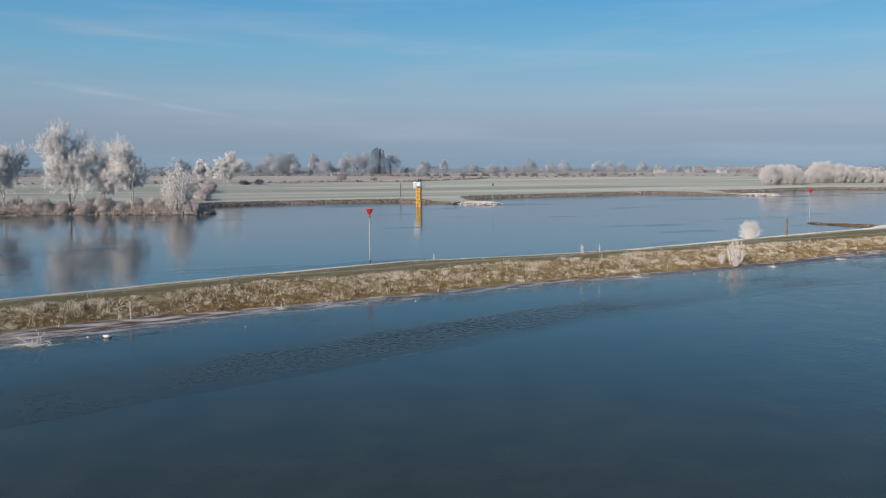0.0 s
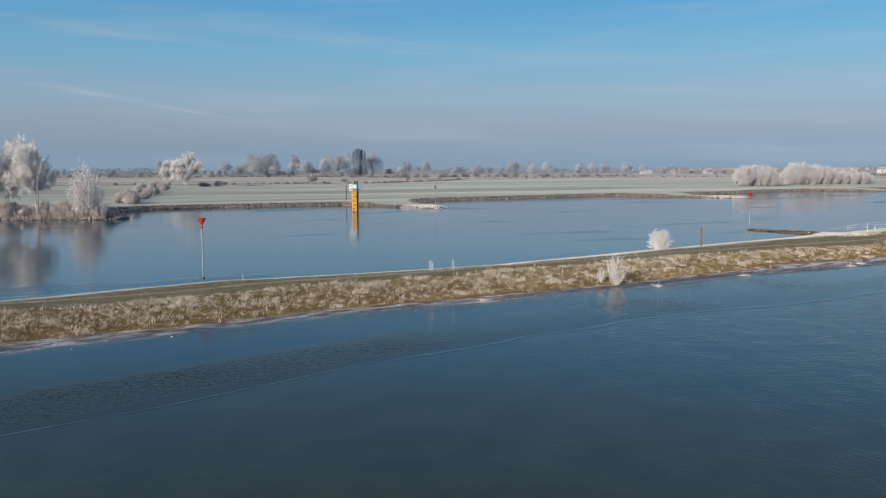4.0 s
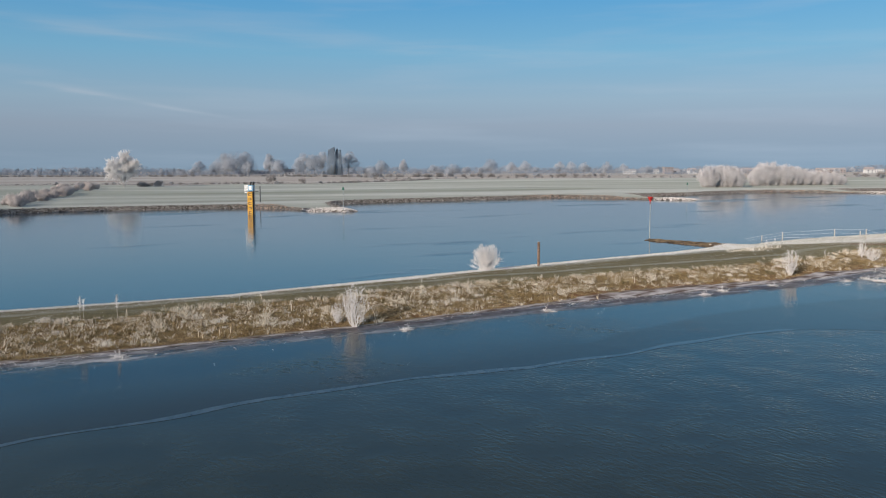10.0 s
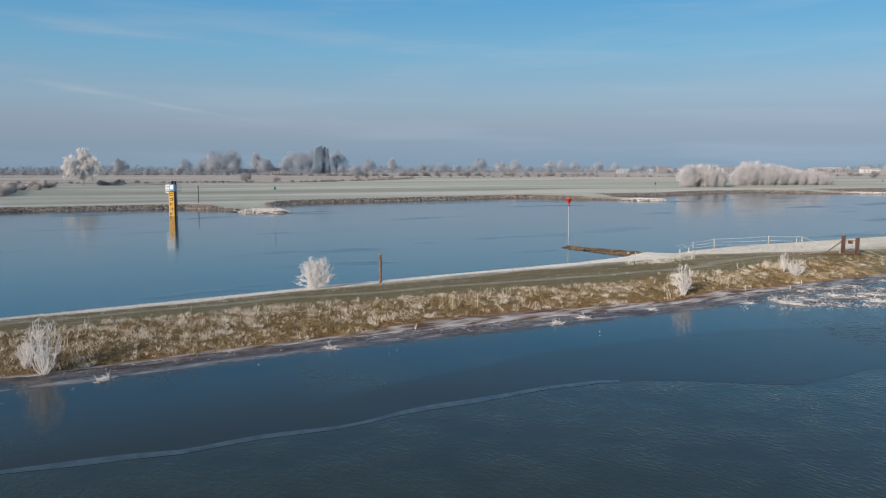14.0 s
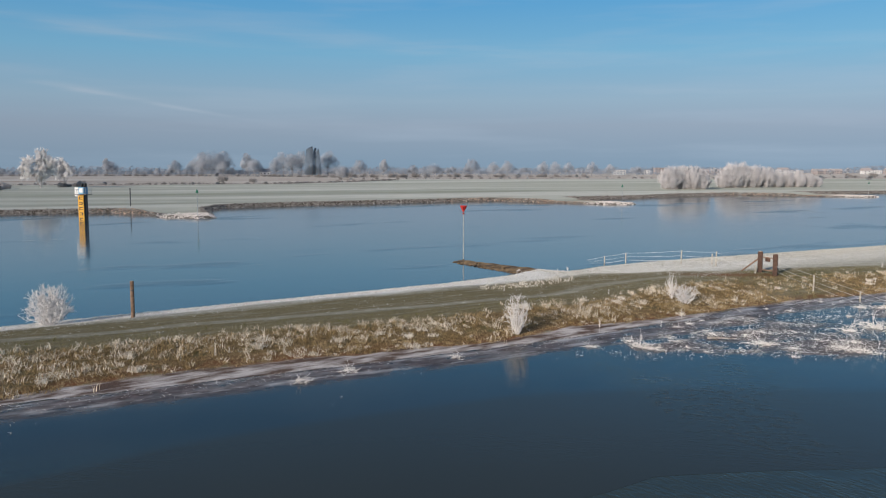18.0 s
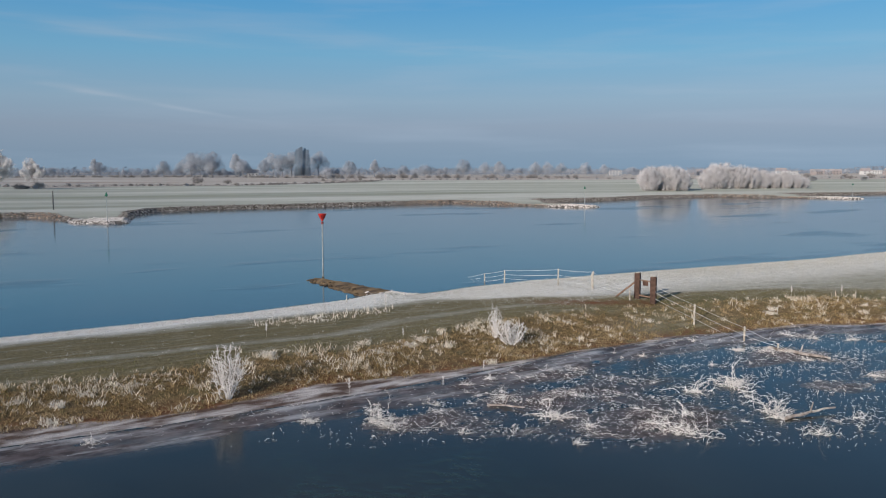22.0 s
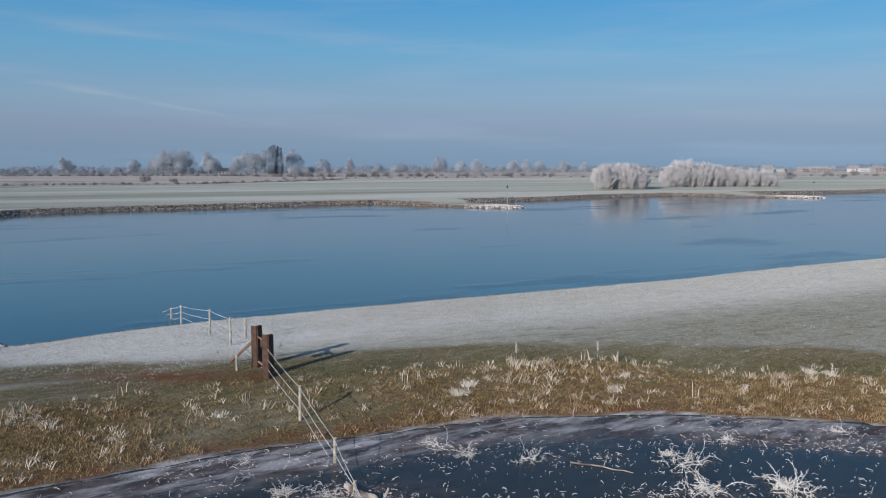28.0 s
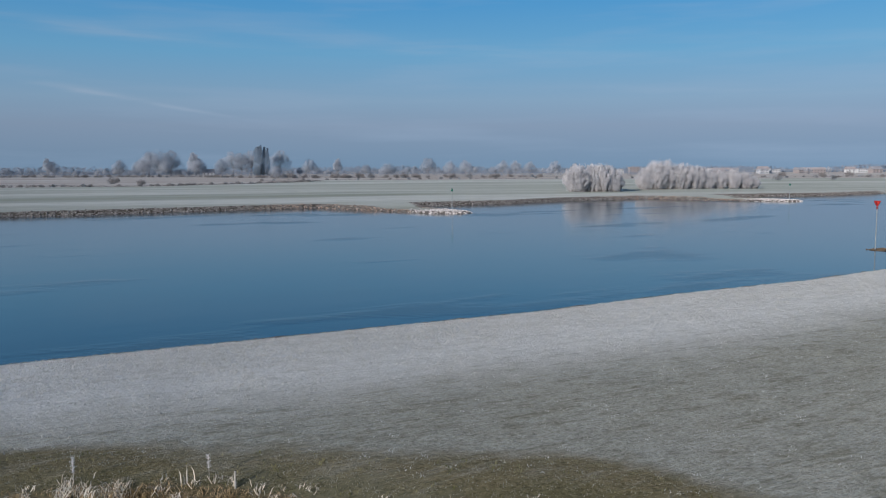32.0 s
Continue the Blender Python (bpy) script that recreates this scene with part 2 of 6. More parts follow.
def ground_material():
    k = Nodes("winter_ground")
    big, mid, fine = k.noise(0.12, 4), k.noise(1.1, 5), k.noise(7.0, 4, rough=0.7)
    grain = k.noise(4.0, 4, (0.7, 2.2, 1), 38, 0.75)
    streak = k.noise(1.6, 4, (0.3, 1.6, 1), 34, 0.65)
    # frosted pasture: white rime over grey-green grass
    rime = k.math("ADD", k.math("MULTIPLY", k.range(grain, 0.30, 0.70), 0.65), k.math("MULTIPLY", k.range(mid, 0.3, 0.7), 0.35))
    frost = k.mix(rime, (0.23, 0.222, 0.165), (0.56, 0.545, 0.485))
    frost = k.mix(k.range(fine, 0.50, 0.66, 0, 0.45), frost, (0.14, 0.128, 0.085))
    frost = k.mix(k.math("MULTIPLY", k.attr("white"), k.range(rime, 0.05, 0.6, 0.65, 1.0)), frost, (0.93, 0.915, 0.895))
    green = k.mix(k.range(fine, 0.3, 0.7), (0.105, 0.086, 0.038), (0.27, 0.222, 0.125))
    green = k.mix(k.range(streak, 0.50, 0.68, 0, 0.38), green, (0.42, 0.40, 0.33))
    fm = k.math("ADD", k.attr("frost"), k.math("SUBTRACT", k.math("MULTIPLY", mid, 0.5), 0.25))
    near = k.mix(k.range(fm, 0.3, 0.75), green, frost)
    # dry bank
    dry = k.mix(k.range(fine, 0.32, 0.68), (0.085, 0.055, 0.024), (0.32, 0.22, 0.115))
    dry = k.mix(k.range(mid, 0.5, 0.75, 0, 0.7), dry, (0.14, 0.12, 0.05))
    near = k.mix(k.range(k.math("ADD", k.attr("dry"), k.math("SUBTRACT", k.math("MULTIPLY", mid, 0.6), 0.3)), 0.3, 0.7), near, dry)
    near = k.mix(k.math("MULTIPLY", k.attr("rust"), k.range(mid, 0.3, 0.6)), near, (0.20, 0.080, 0.036))
    near = k.mix(k.math("MULTIPLY", k.attr("olive"), k.range(grain, 0.25, 0.6, 1.0, 0.72)), near, k.mix(k.range(fine, 0.35, 0.65), (0.062, 0.058, 0.022), (0.15, 0.135, 0.065)))
    hump = k.noise(1.5, 4, (0.4, 1.7, 1), 26, 0.75)
    # shading of the pasture's ridges put into the colour as darker streaks
    near = k.mix(k.math("MULTIPLY", k.range(hump, 0.52, 0.66, 0, 0.62), k.range(k.attr("white"), 0, 0.8, 1.0, 0.22)), near, (0.13, 0.122, 0.075))
    # muddy fringe with white ice on it
    mud = k.mix(k.range(k.noise(1.2, 5, (0.5, 1.8, 1), 33), 0.40, 0.62), (0.12, 0.078, 0.065), (0.62, 0.575, 0.57))
    near = k.mix(k.range(k.math("ADD", k.attr("mud"), k.math("SUBTRACT", k.math("MULTIPLY", mid, 0.5), 0.25)), 0.35, 0.65), near, mud)
    # meadows on the far side, in long strips
    strip = k.noise(0.030, 2, (0.10, 1.0, 1), 14)
    strip2 = k.noise(0.030, 2, (0.10, 1.0, 1), 24)
    tuft = k.noise(0.35, 4, (0.5, 1.0, 1), 20, 0.7)
    mead = k.mix(k.range(strip, 0.40, 0.62), (0.42, 0.435, 0.37), (0.62, 0.62, 0.57))
    mead = k.mix(k.range(strip2, 0.53, 0.62, 0, 0.45), mead, (0.21, 0.235, 0.175))
    mead = k.mix(k.range(tuft, 0.5, 0.75, 0, 0.35), mead, (0.22, 0.22, 0.17))
    far = k.mix(k.range(k.noise(0.05, 4, (0.12, 1, 1), 10), 0.40, 0.62), (0.46, 0.40, 0.36), (0.62, 0.585, 0.545))
    far = k.mix(k.range(k.noise(0.03, 4, (0.08, 1, 1), 8), 0.56, 0.66, 0, 0.8), far, (0.34, 0.25, 0.20))
    far = k.mix(k.range(tuft, 0.5, 0.75, 0, 0.3), far, (0.25, 0.22, 0.18))
    mead = k.mix(k.attr("tan"), mead, far)
    col = k.mix(k.attr("far"), near, mead)
    bank = k.mix(k.range(k.noise(1.4, 4), 0.4, 0.65), (0.055, 0.043, 0.034), (0.30, 0.27, 0.25))
    col = k.mix(k.attr("bank"), col, bank)
    k.put("Base Color", k.mix(k.range(big, 0.3, 0.7, 0, 0.12), col, (0.25, 0.22, 0.15)))
    k.put("Roughness", 0.9)
    k.put("Diffuse Roughness", 0.30)
    k.put("Sheen Weight", k.math("MULTIPLY", k.attr("white"), 0.16))
    k.put("Sheen Roughness", 0.6)
    k.put("Specular IOR Level", 0.2)
    k.bump(k.math("ADD", k.math("ADD", k.math("MULTIPLY", fine, 0.5), k.math("MULTIPLY", grain, 0.4)), k.math("MULTIPLY", hump, 0.9)), 0.9, 0.14)
    return k.m


def river_material():
    k = Nodes("river_water")
    calm = k.noise(0.085, 4, (0.36, 1, 1), 32)
    ruff = k.range(calm, 0.585, 0.655)
    wave = k.noise(1.6, 2, (0.5, 1.2, 1), -20)
    swell = k.noise(0.22, 2, (0.5, 1, 1), 30)
    k.put("Base Color", (0.042, 0.080, 0.108))
    k.put("Roughness", k.range(ruff, 0, 1, 0.10, 0.18))
    k.put("IOR", 1.33)
    h = k.math("ADD", k.math("MULTIPLY", wave, k.range(ruff, 0, 1, 0.05, 1.9)), k.math("MULTIPLY", swell, 0.5))
    k.bump(h, 0.5, 0.035)
    return k.m


def pool_material():
    k = Nodes("pool_water")
    rip = k.noise(4.4, 2, (0.8, 1.5, 1), -58, 0.5)
    rip2 = k.noise(0.5, 3)
    k.put("Base Color", k.mix(k.range(rip2, 0.35, 0.65), (0.034, 0.041, 0.029), (0.047, 0.055, 0.039)))
    k.put("Roughness", 0.12)
    k.put("Specular IOR Level", 0.34)
    k.put("IOR", 1.33)
    k.bump(k.math("MULTIPLY", rip, k.math("MULTIPLY", k.range(rip2, 0.35, 0.65, 0.3, 1), k.range(k.east(), 8, 34, 0.15, 1))), 0.7, 0.034)
    return k.m


def ice_material():
    k = Nodes("thin_ice")
    flake = k.noise(2.2, 4, (0.8, 1.5, 1), -20, 0.7)
    patch = k.noise(0.09, 3)
    rough = k.math("MULTIPLY", k.range(flake, 0.47, 0.58), k.range(patch, 0.50, 0.62, 0, 0.6))
    base = k.mix(k.range(k.noise(0.16, 4), 0.35, 0.65), (0.018, 0.019, 0.013), (0.032, 0.031, 0.021))
    crumb = k.math("MULTIPLY", k.range(k.noise(4.2, 4, (0.8, 1.25, 1), -20, 0.7), 0.44, 0.56), k.attr("mottle"))
    base = k.mix(rough, base, (0.040, 0.066, 0.052))
    base = k.mix(crumb, base, (0.070, 0.112, 0.090))
    base = k.mix(k.attr("matte"), base, (0.040, 0.042, 0.033))
    silt = k.math("MULTIPLY", k.attr("silt"), k.range(k.noise(0.7, 5, (0.8, 1.4, 1), 33, 0.65), 0.32, 0.52))
    base = k.mix(silt, base, k.mix(k.range(k.noise(1.8, 4), 0.4, 0.6), (0.068, 0.046, 0.039), (0.165, 0.122, 0.113)))
    rime = k.math("MULTIPLY", k.attr("rime"), k.range(k.noise(0.9, 5, (0.5, 1.5, 1), 33, 0.68), 0.44, 0.62))
    base = k.mix(rime, base, (0.64, 0.61, 0.61))
    k.put("Base Color", base)
    k.put("Roughness", k.math("ADD", k.math("ADD", k.range(rough, 0, 1, 0.11, 0.42), k.math("MULTIPLY", crumb, 0.22)), k.math("MULTIPLY", k.math("ADD", silt, rime), 0.4)))
    k.put("IOR", 1.31)
    k.put("Specular IOR Level", k.range(k.attr("matte"), 0, 1, 0.5, 0.22))
    k.bump(k.math("MULTIPLY", flake, k.math("ADD", k.range(patch, 0.44, 0.6, 0.08, 0.8), k.attr("mottle"))), 0.42, 0.03)
    return k.m


def blade_material(name, a, b, tip):
    """Grass stalks, each its own tone between a and b, some of them rimed."""
    k = Nodes(name)
    c = k.mix(k.island, a, b)
    k.put("Base Color", k.mix(k.range(k.noise(0.7, 3), 0.45, 0.62), c, tip))
    k.put("Roughness", 0.85)
    k.put("Diffuse Roughness", 0.6)
    k.put("Specular IOR Level", 0.2)
    return k.m


M_GROUND = ground_material()
M_RIVER, M_POOL, M_ICE = river_material(), pool_material(), ice_material()
M_DRY = blade_material("dry_grass", (0.10, 0.058, 0.02), (0.56, 0.40, 0.20), (0.50, 0.37, 0.21))
M_WHITE_GRASS = blade_material("white_rimed_grass", (0.44, 0.425, 0.39), (0.70, 0.68, 0.65), (0.64, 0.62, 0.59))
M_RIME_GRASS = blade_material("rimed_grass", (0.48, 0.37, 0.23), (0.93, 0.84, 0.71), (0.88, 0.80, 0.68))
M_TUFT = blade_material("tussock_rime", (0.60, 0.50, 0.37), (0.93, 0.87, 0.79), (0.88, 0.82, 0.74))
M_SHORT = blade_material("short_rimed_grass", (0.13, 0.125, 0.075), (0.46, 0.445, 0.39), (0.34, 0.325, 0.26))
M_GREEN = blade_material("green_grass", (0.075, 0.082, 0.022), (0.22, 0.20, 0.065), (0.27, 0.24, 0.12))
M_TWIG = simple("rimed_twigs", (0.74, 0.69, 0.66), (0.92, 0.89, 0.87), 1.2, 0.8, bump=0, island=0.5)
M_WILLOW = simple("rimed_willow_twigs", (0.84, 0.80, 0.785), (0.96, 0.945, 0.935), 0.6, 0.85, bump=0, island=0.5)
# frosted far twigs, their bluish grey carrying the distance haze in the colour
M_TWIG_FAR = simple("rimed_twigs_hazed", (0.50, 0.52, 0.575), (0.60, 0.615, 0.665), 0.25, 0.9, bump=0, island=0.5, core=5.0)
M_TWIG_MID = simple("rimed_thicket_twigs", (0.55, 0.53, 0.545), (0.76, 0.735, 0.75), 0.4, 0.9, bump=0, island=0.6, core=2.5)
# far bark, crowns, woods and needles: distance haze mixed into the base colours
M_BARK_FAR = simple("far_bark_hazed", (0.24, 0.24, 0.26), (0.36, 0.36, 0.38), 0.5, 0.9, bump=0)
M_TWIG_HAZED = simple("bare_twigs_hazed", (0.43, 0.46, 0.525), (0.50, 0.53, 0.595), 0.2, 0.9, bump=0, island=0.5, core=6.0)
M_WOODS = simple("bare_woods_hazed", (0.22, 0.26, 0.325), (0.28, 0.32, 0.39), 0.03, 0.9, bump=0, island=0.3, slope=(-0.25, -0.6, 0.7))
M_CONIFER = simple("conifer_needles_hazed", (0.29, 0.375, 0.48), (0.36, 0.44, 0.55), 0.3, 0.9, bump=0, island=0.5, core=10.0)
M_HEDGE = simple("hedge_twigs", (0.20, 0.185, 0.18), (0.36, 0.335, 0.325), 0.25, 0.9, bump=0, island=0.6)
M_BRUSH = simple("rimed_brush_twigs", (0.52, 0.44, 0.41), (0.84, 0.77, 0.75), 0.8, 0.9, bump=0, island=0.6, core=0.6)
M_BARK = simple("rimed_bark", (0.16, 0.12, 0.10), (0.55, 0.50, 0.47), 3.0, 0.9, bump=0.5)
M_BARK_RIME = simple("frosted_grey_bark", (0.34, 0.29, 0.27), (0.74, 0.70, 0.68), 2.0, 0.9, bump=0.4)
M_POST = simple("weathered_post_wood", (0.14, 0.085, 0.055), (0.34, 0.22, 0.15), 6.0, 0.85, bump=0.6)
M_POST_RED = simple("reddish_gatepost_wood", (0.075, 0.040, 0.028), (0.15, 0.085, 0.062), 5.0, 0.85, bump=0.6)
M_PALE = simple("rimed_stake_wood", (0.34, 0.29, 0.23), (0.66, 0.61, 0.55), 8.0, 0.9)
M_WIRE = simple("rimed_wire", (0.62, 0.61, 0.60), (0.82, 0.81, 0.80), 9.0, 0.8)
M_RED = simple("red_marker_paint", (0.62, 0.035, 0.03), (0.78, 0.06, 0.045), 3.0, 0.5, bump=0)
M_DARKRED = simple("dark_red_paint", (0.20, 0.012, 0.012), (0.30, 0.02, 0.02), 3.0, 0.6, bump=0)
M_GREENP = simple("green_marker_paint", (0.01, 0.12, 0.07), (0.02, 0.18, 0.10), 3.0, 0.5, bump=0)
M_POLE = simple("galvanised_pole", (0.30, 0.33, 0.34), (0.46, 0.49, 0.49), 4.0, 0.45, 0.3, bump=0)
M_DARKPOLE = simple("dark_grey_steel", (0.07, 0.075, 0.08), (0.13, 0.13, 0.13), 4.0, 0.6, 0.2, bump=0)
M_YELLOW = simple("yellow_gauge_paint", (0.62, 0.30, 0.012), (0.74, 0.38, 0.02), 1.5, 0.55, bump=0)
M_BLACK = simple("black_gauge_paint", (0.012, 0.012, 0.012), (0.03, 0.03, 0.03), 3.0, 0.6, bump=0)
M_WHITE = simple("white_panel_paint", (0.74, 0.74, 0.74), (0.84, 0.84, 0.83), 2.0, 0.5, bump=0)
M_BLUE = simple("blue_panel_paint", (0.10, 0.30, 0.48), (0.20, 0.42, 0.60), 2.0, 0.5, bump=0)
M_STONE = simple("rimed_riprap_stone", (0.09, 0.070, 0.060), (0.48, 0.44, 0.41), 0.9, 0.95, bump=0.5, island=0.55)
M_STONE_PALE = simple("pale_rimed_gravel_stone", (0.42, 0.37, 0.35), (0.87, 0.82, 0.79), 0.9, 0.95, bump=0.5, island=0.6)
M_STONE_RED = simple("reddish_riprap_stone", (0.26, 0.15, 0.10), (0.62, 0.49, 0.40), 0.9, 0.95, bump=0.5, island=0.6)
M_GROYNE = simple("wet_groyne_stone", (0.05, 0.033, 0.019), (0.20, 0.14, 0.08), 1.2, 0.8, bump=0.8, dist=0.05)
M_WET = simple("wet_dark_clods", (0.028, 0.025, 0.022), (0.085, 0.078, 0.07), 1.5, 0.7, bump=0.5)
M_ICEWHITE = simple("white_rime_ice", (0.62, 0.63, 0.65), (0.85, 0.86, 0.87), 1.5, 0.6)
# village brick and roof tones lightened and greyed to hold the distance haze
M_BRICK = simple("village_brick", (0.33, 0.29, 0.285), (0.40, 0.35, 0.34), 0.3, 0.9, bump=0)
M_WALL = simple("village_render", (0.56, 0.55, 0.55), (0.68, 0.67, 0.67), 0.3, 0.9, bump=0)
M_ROOF = simple("slate_roof", (0.25, 0.25, 0.27), (0.34, 0.33, 0.35), 0.3, 0.85, bump=0)
M_ROOF_RED = simple("tile_roof", (0.32, 0.28, 0.28), (0.40, 0.36, 0.36), 0.3, 0.85, bump=0)
M_PANE = simple("dark_window_glass", (0.10, 0.11, 0.13), (0.15, 0.16, 0.18), 0.5, 0.15, bump=0)


# ---- building helpers ----
def mesh_of(name, verts, faces, mat):
    me = bpy.data.meshes.new(name)
    me.from_pydata([tuple(v) for v in verts], [], [tuple(f) for f in faces])
    me.materials.append(mat)
    return me


def mesh_tris(name, v, f, mat):
    """A mesh from numpy arrays of points and triangles."""
    v, f = np.asarray(v, np.float32).reshape(-1, 3), np.asarray(f, np.int32).reshape(-1, 3)
    me = bpy.data.meshes.new(name)
    me.vertices.add(len(v))
    me.vertices.foreach_set("co", v.ravel())
    me.loops.add(f.size)
    me.loops.foreach_set("vertex_index", f.ravel())
    me.polygons.add(len(f))
    me.polygons.foreach_set("loop_start", np.arange(0, f.size, 3, dtype=np.int32))
    me.polygons.foreach_set("loop_total", np.full(len(f), 3, np.int32))
    me.materials.append(mat)
    me.update(calc_edges=True)
    return me


def part(name, bm, material, parent, label=""):
    """Links a bmesh (or a ready mesh) as one part under a thing."""
    if isinstance(bm, bpy.types.Mesh):
        me = bm
    else:
        me = bpy.data.meshes.new(name)
        bm.to_mesh(me)
        bm.free()
        me.materials.append(material)
    ob = new(name, me)
    ob.parent = parent
    if label:
        tagged(ob, label)
    return ob


def box(bm, cx, cy, cz, sx, sy, sz, bevel=0.0):
    r = bmesh.ops.create_cube(bm, size=1.0, matrix=Matrix.Translation((cx, cy, cz)) @ Matrix.Diagonal((sx, sy, sz, 1)))
    if bevel:
        edges = list({e for v in r["verts"] for e in v.link_edges})
        bmesh.ops.bevel(bm, geom=edges, offset=bevel, segments=2, affect="EDGES")
    return bm


def rod(bm, a, b, r0, r1=None, sides=8):
    a, b = Vector(a), Vector(b)
    m = Matrix.Translation((a + b) / 2) @ (b - a).to_track_quat("Z", "Y").to_matrix().to_4x4()
    bmesh.ops.create_cone(bm, cap_ends=True, segments=sides, radius1=r0, radius2=r0 if r1 is None else r1, depth=(b - a).length, matrix=m)
    return bm


def pipe(bm, pts, r, sides=5, end=None):
    """One unbroken thin tube along the points."""
    rings = []
    for i, q in enumerate(pts):
        d = (Vector(pts[min(i + 1, len(pts) - 1)]) - Vector(pts[max(i - 1, 0)])).normalized()
        u = d.cross(Vector((0, 0, 1))).normalized()
        w = d.cross(u)
        rr = r if end is None else r + (end - r) * i / (len(pts) - 1)
        rings.append([bm.verts.new(Vector(q) + (u * math.cos(a * 6.2832 / sides) + w * math.sin(a * 6.2832 / sides)) * rr) for a in range(sides)])
    bm.faces.new(rings[0][::-1])
    bm.faces.new(rings[-1])
    for a, b in zip(rings[:-1], rings[1:]):
        for i in range(sides):
            bm.faces.new((a[i], a[(i + 1) % sides], b[(i + 1) % sides], b[i]))
    return bm


def spikes(rng, base, height, width, count):
    """Short grass: single pointed blades."""
    n = len(base) * count
    a = rng.uniform(0, 2 * np.pi, n)
    p = np.repeat(base, count, 0) + np.stack([rng.normal(0, 0.07, n), rng.normal(0, 0.07, n), np.zeros(n)], 1)
    h = np.repeat(height, count) * rng.uniform(0.5, 1.2, n)
    s = np.stack([np.cos(a), np.sin(a), np.zeros(n)], 1) * (width * rng.uniform(0.6, 1.4, n))[:, None]
    t = p + np.stack([rng.normal(0, 0.5, n) * h, rng.normal(0, 0.5, n) * h, h], 1)
    v = np.stack([p - s, p + s, t], 1)
    return v.reshape(-1, 3), np.arange(n * 3).reshape(-1, 3)


def tubes(p0, p1, r0, r1, sides=4):
    """Many tapered tubes at once: points and triangles."""
    p0, p1 = np.asarray(p0, float), np.asarray(p1, float)
    n = len(p0)
    d = p1 - p0
    d /= np.linalg.norm(d, axis=1, keepdims=True) + 1e-9
    up = np.where(np.abs(d[:, 2:3]) > 0.9, np.array([[1.0, 0, 0]]), np.array([[0, 0, 1.0]]))
    u = np.cross(d, up)
    u /= np.linalg.norm(u, axis=1, keepdims=True) + 1e-9
    w = np.cross(d, u)
    ang = np.arange(sides) * 2 * np.pi / sides
    ring = u[:, None] * np.cos(ang)[None, :, None] + w[:, None] * np.sin(ang)[None, :, None]
    v = np.concatenate([p0[:, None] + ring * np.asarray(r0)[:, None, None], p1[:, None] + ring * np.asarray(r1)[:, None, None]], 1)
    f = []
    for i in range(sides):
        j = (i + 1) % sides
        f += [(i, j, sides + j), (i, sides + j, sides + i)]
    f = np.array(f)[None] + (np.arange(n) * 2 * sides)[:, None, None]
    return v.reshape(-1, 3), f.reshape(-1, 3)


def join_tris(*vf):
    vs, fs, n = [], [], 0
    for v, f in vf:
        vs.append(v)
        fs.append(f + n)
        n += len(v)
    return np.concatenate(vs), np.concatenate(fs)


def blades(rng, base, height, width, lean, count):
    """Tufts of bent blades: count to each base point, two joints each."""
    n = len(base)
    p = np.repeat(base, count, 0)
    h = np.repeat(height, count) * rng.uniform(0.45, 1.1, n * count)
    a = rng.uniform(0, 2 * np.pi, n * count)
    away = np.stack([np.cos(a), np.sin(a), np.zeros_like(a)], 1)
    side = np.stack([-np.sin(a + 0.8), np.cos(a + 0.8), np.zeros_like(a)], 1) * (width * rng.uniform(0.6, 1.4, n * count))[:, None]
    p = p + np.stack([rng.normal(0, 0.09, n * count), rng.normal(0, 0.09, n * count), np.zeros(n * count)], 1)
    k = (lean * rng.uniform(0.2, 1.2, n * count))[:, None]
    mid = p + away * k * h[:, None] * 0.35 + np.array([0, 0, 1.0]) * h[:, None] * 0.62
    tip = p + away * k * h[:, None] * 1.1 + np.array([0, 0, 1.0]) * h[:, None] * (1.0 - 0.42 * k)
    v = np.stack([p - side, p + side, mid - side * 0.8, mid + side * 0.8, tip], 1)
    f = np.array([(0, 1, 3), (0, 3, 2), (2, 3, 4)])[None] + (np.arange(n * count) * 5)[:, None, None]
    return v.reshape(-1, 3), f.reshape(-1, 3)


# ---- the plan: shorelines ----
POOL = [(-160, -70), (-60, 8), (-21.8, 39), (-11.5, 48), (-2, 53.6), (5, 58.4), (13.5, 62.6), (24.5, 68.7), (35, 75.2), (46, 80.6), (55, 85.3), (63, 90.2),
        (70, 95.8), (76.7, 99.6), (83.8, 102.3), (89, 102.6), (95, 101.6), (99.5, 98), (103, 92), (106, 82), (109, 60), (112, 20), (118, -70)]
RIVER = [(-160, -58), (-60, 23), (-28.5, 51.3), (-18.6, 60.2), (-6, 70), (6, 75), (14, 78.7), (24, 86), (32, 92), (39.4, 97.2), (45.3, 101.1), (52, 105.7), (57.4, 110.4),
         (59.0, 113.0), (60.4, 114.2), (61.7, 113.0), (62.7, 113.2), (65.7, 116.2), (70.1, 119.4), (75.6, 122.4), (81.9, 125.7), (89.3, 129.5), (98.6, 134.3), (109, 141), (120, 147), (129, 153.4), (170, 180), (320, 270), (900, 520), (3800, 1500)]
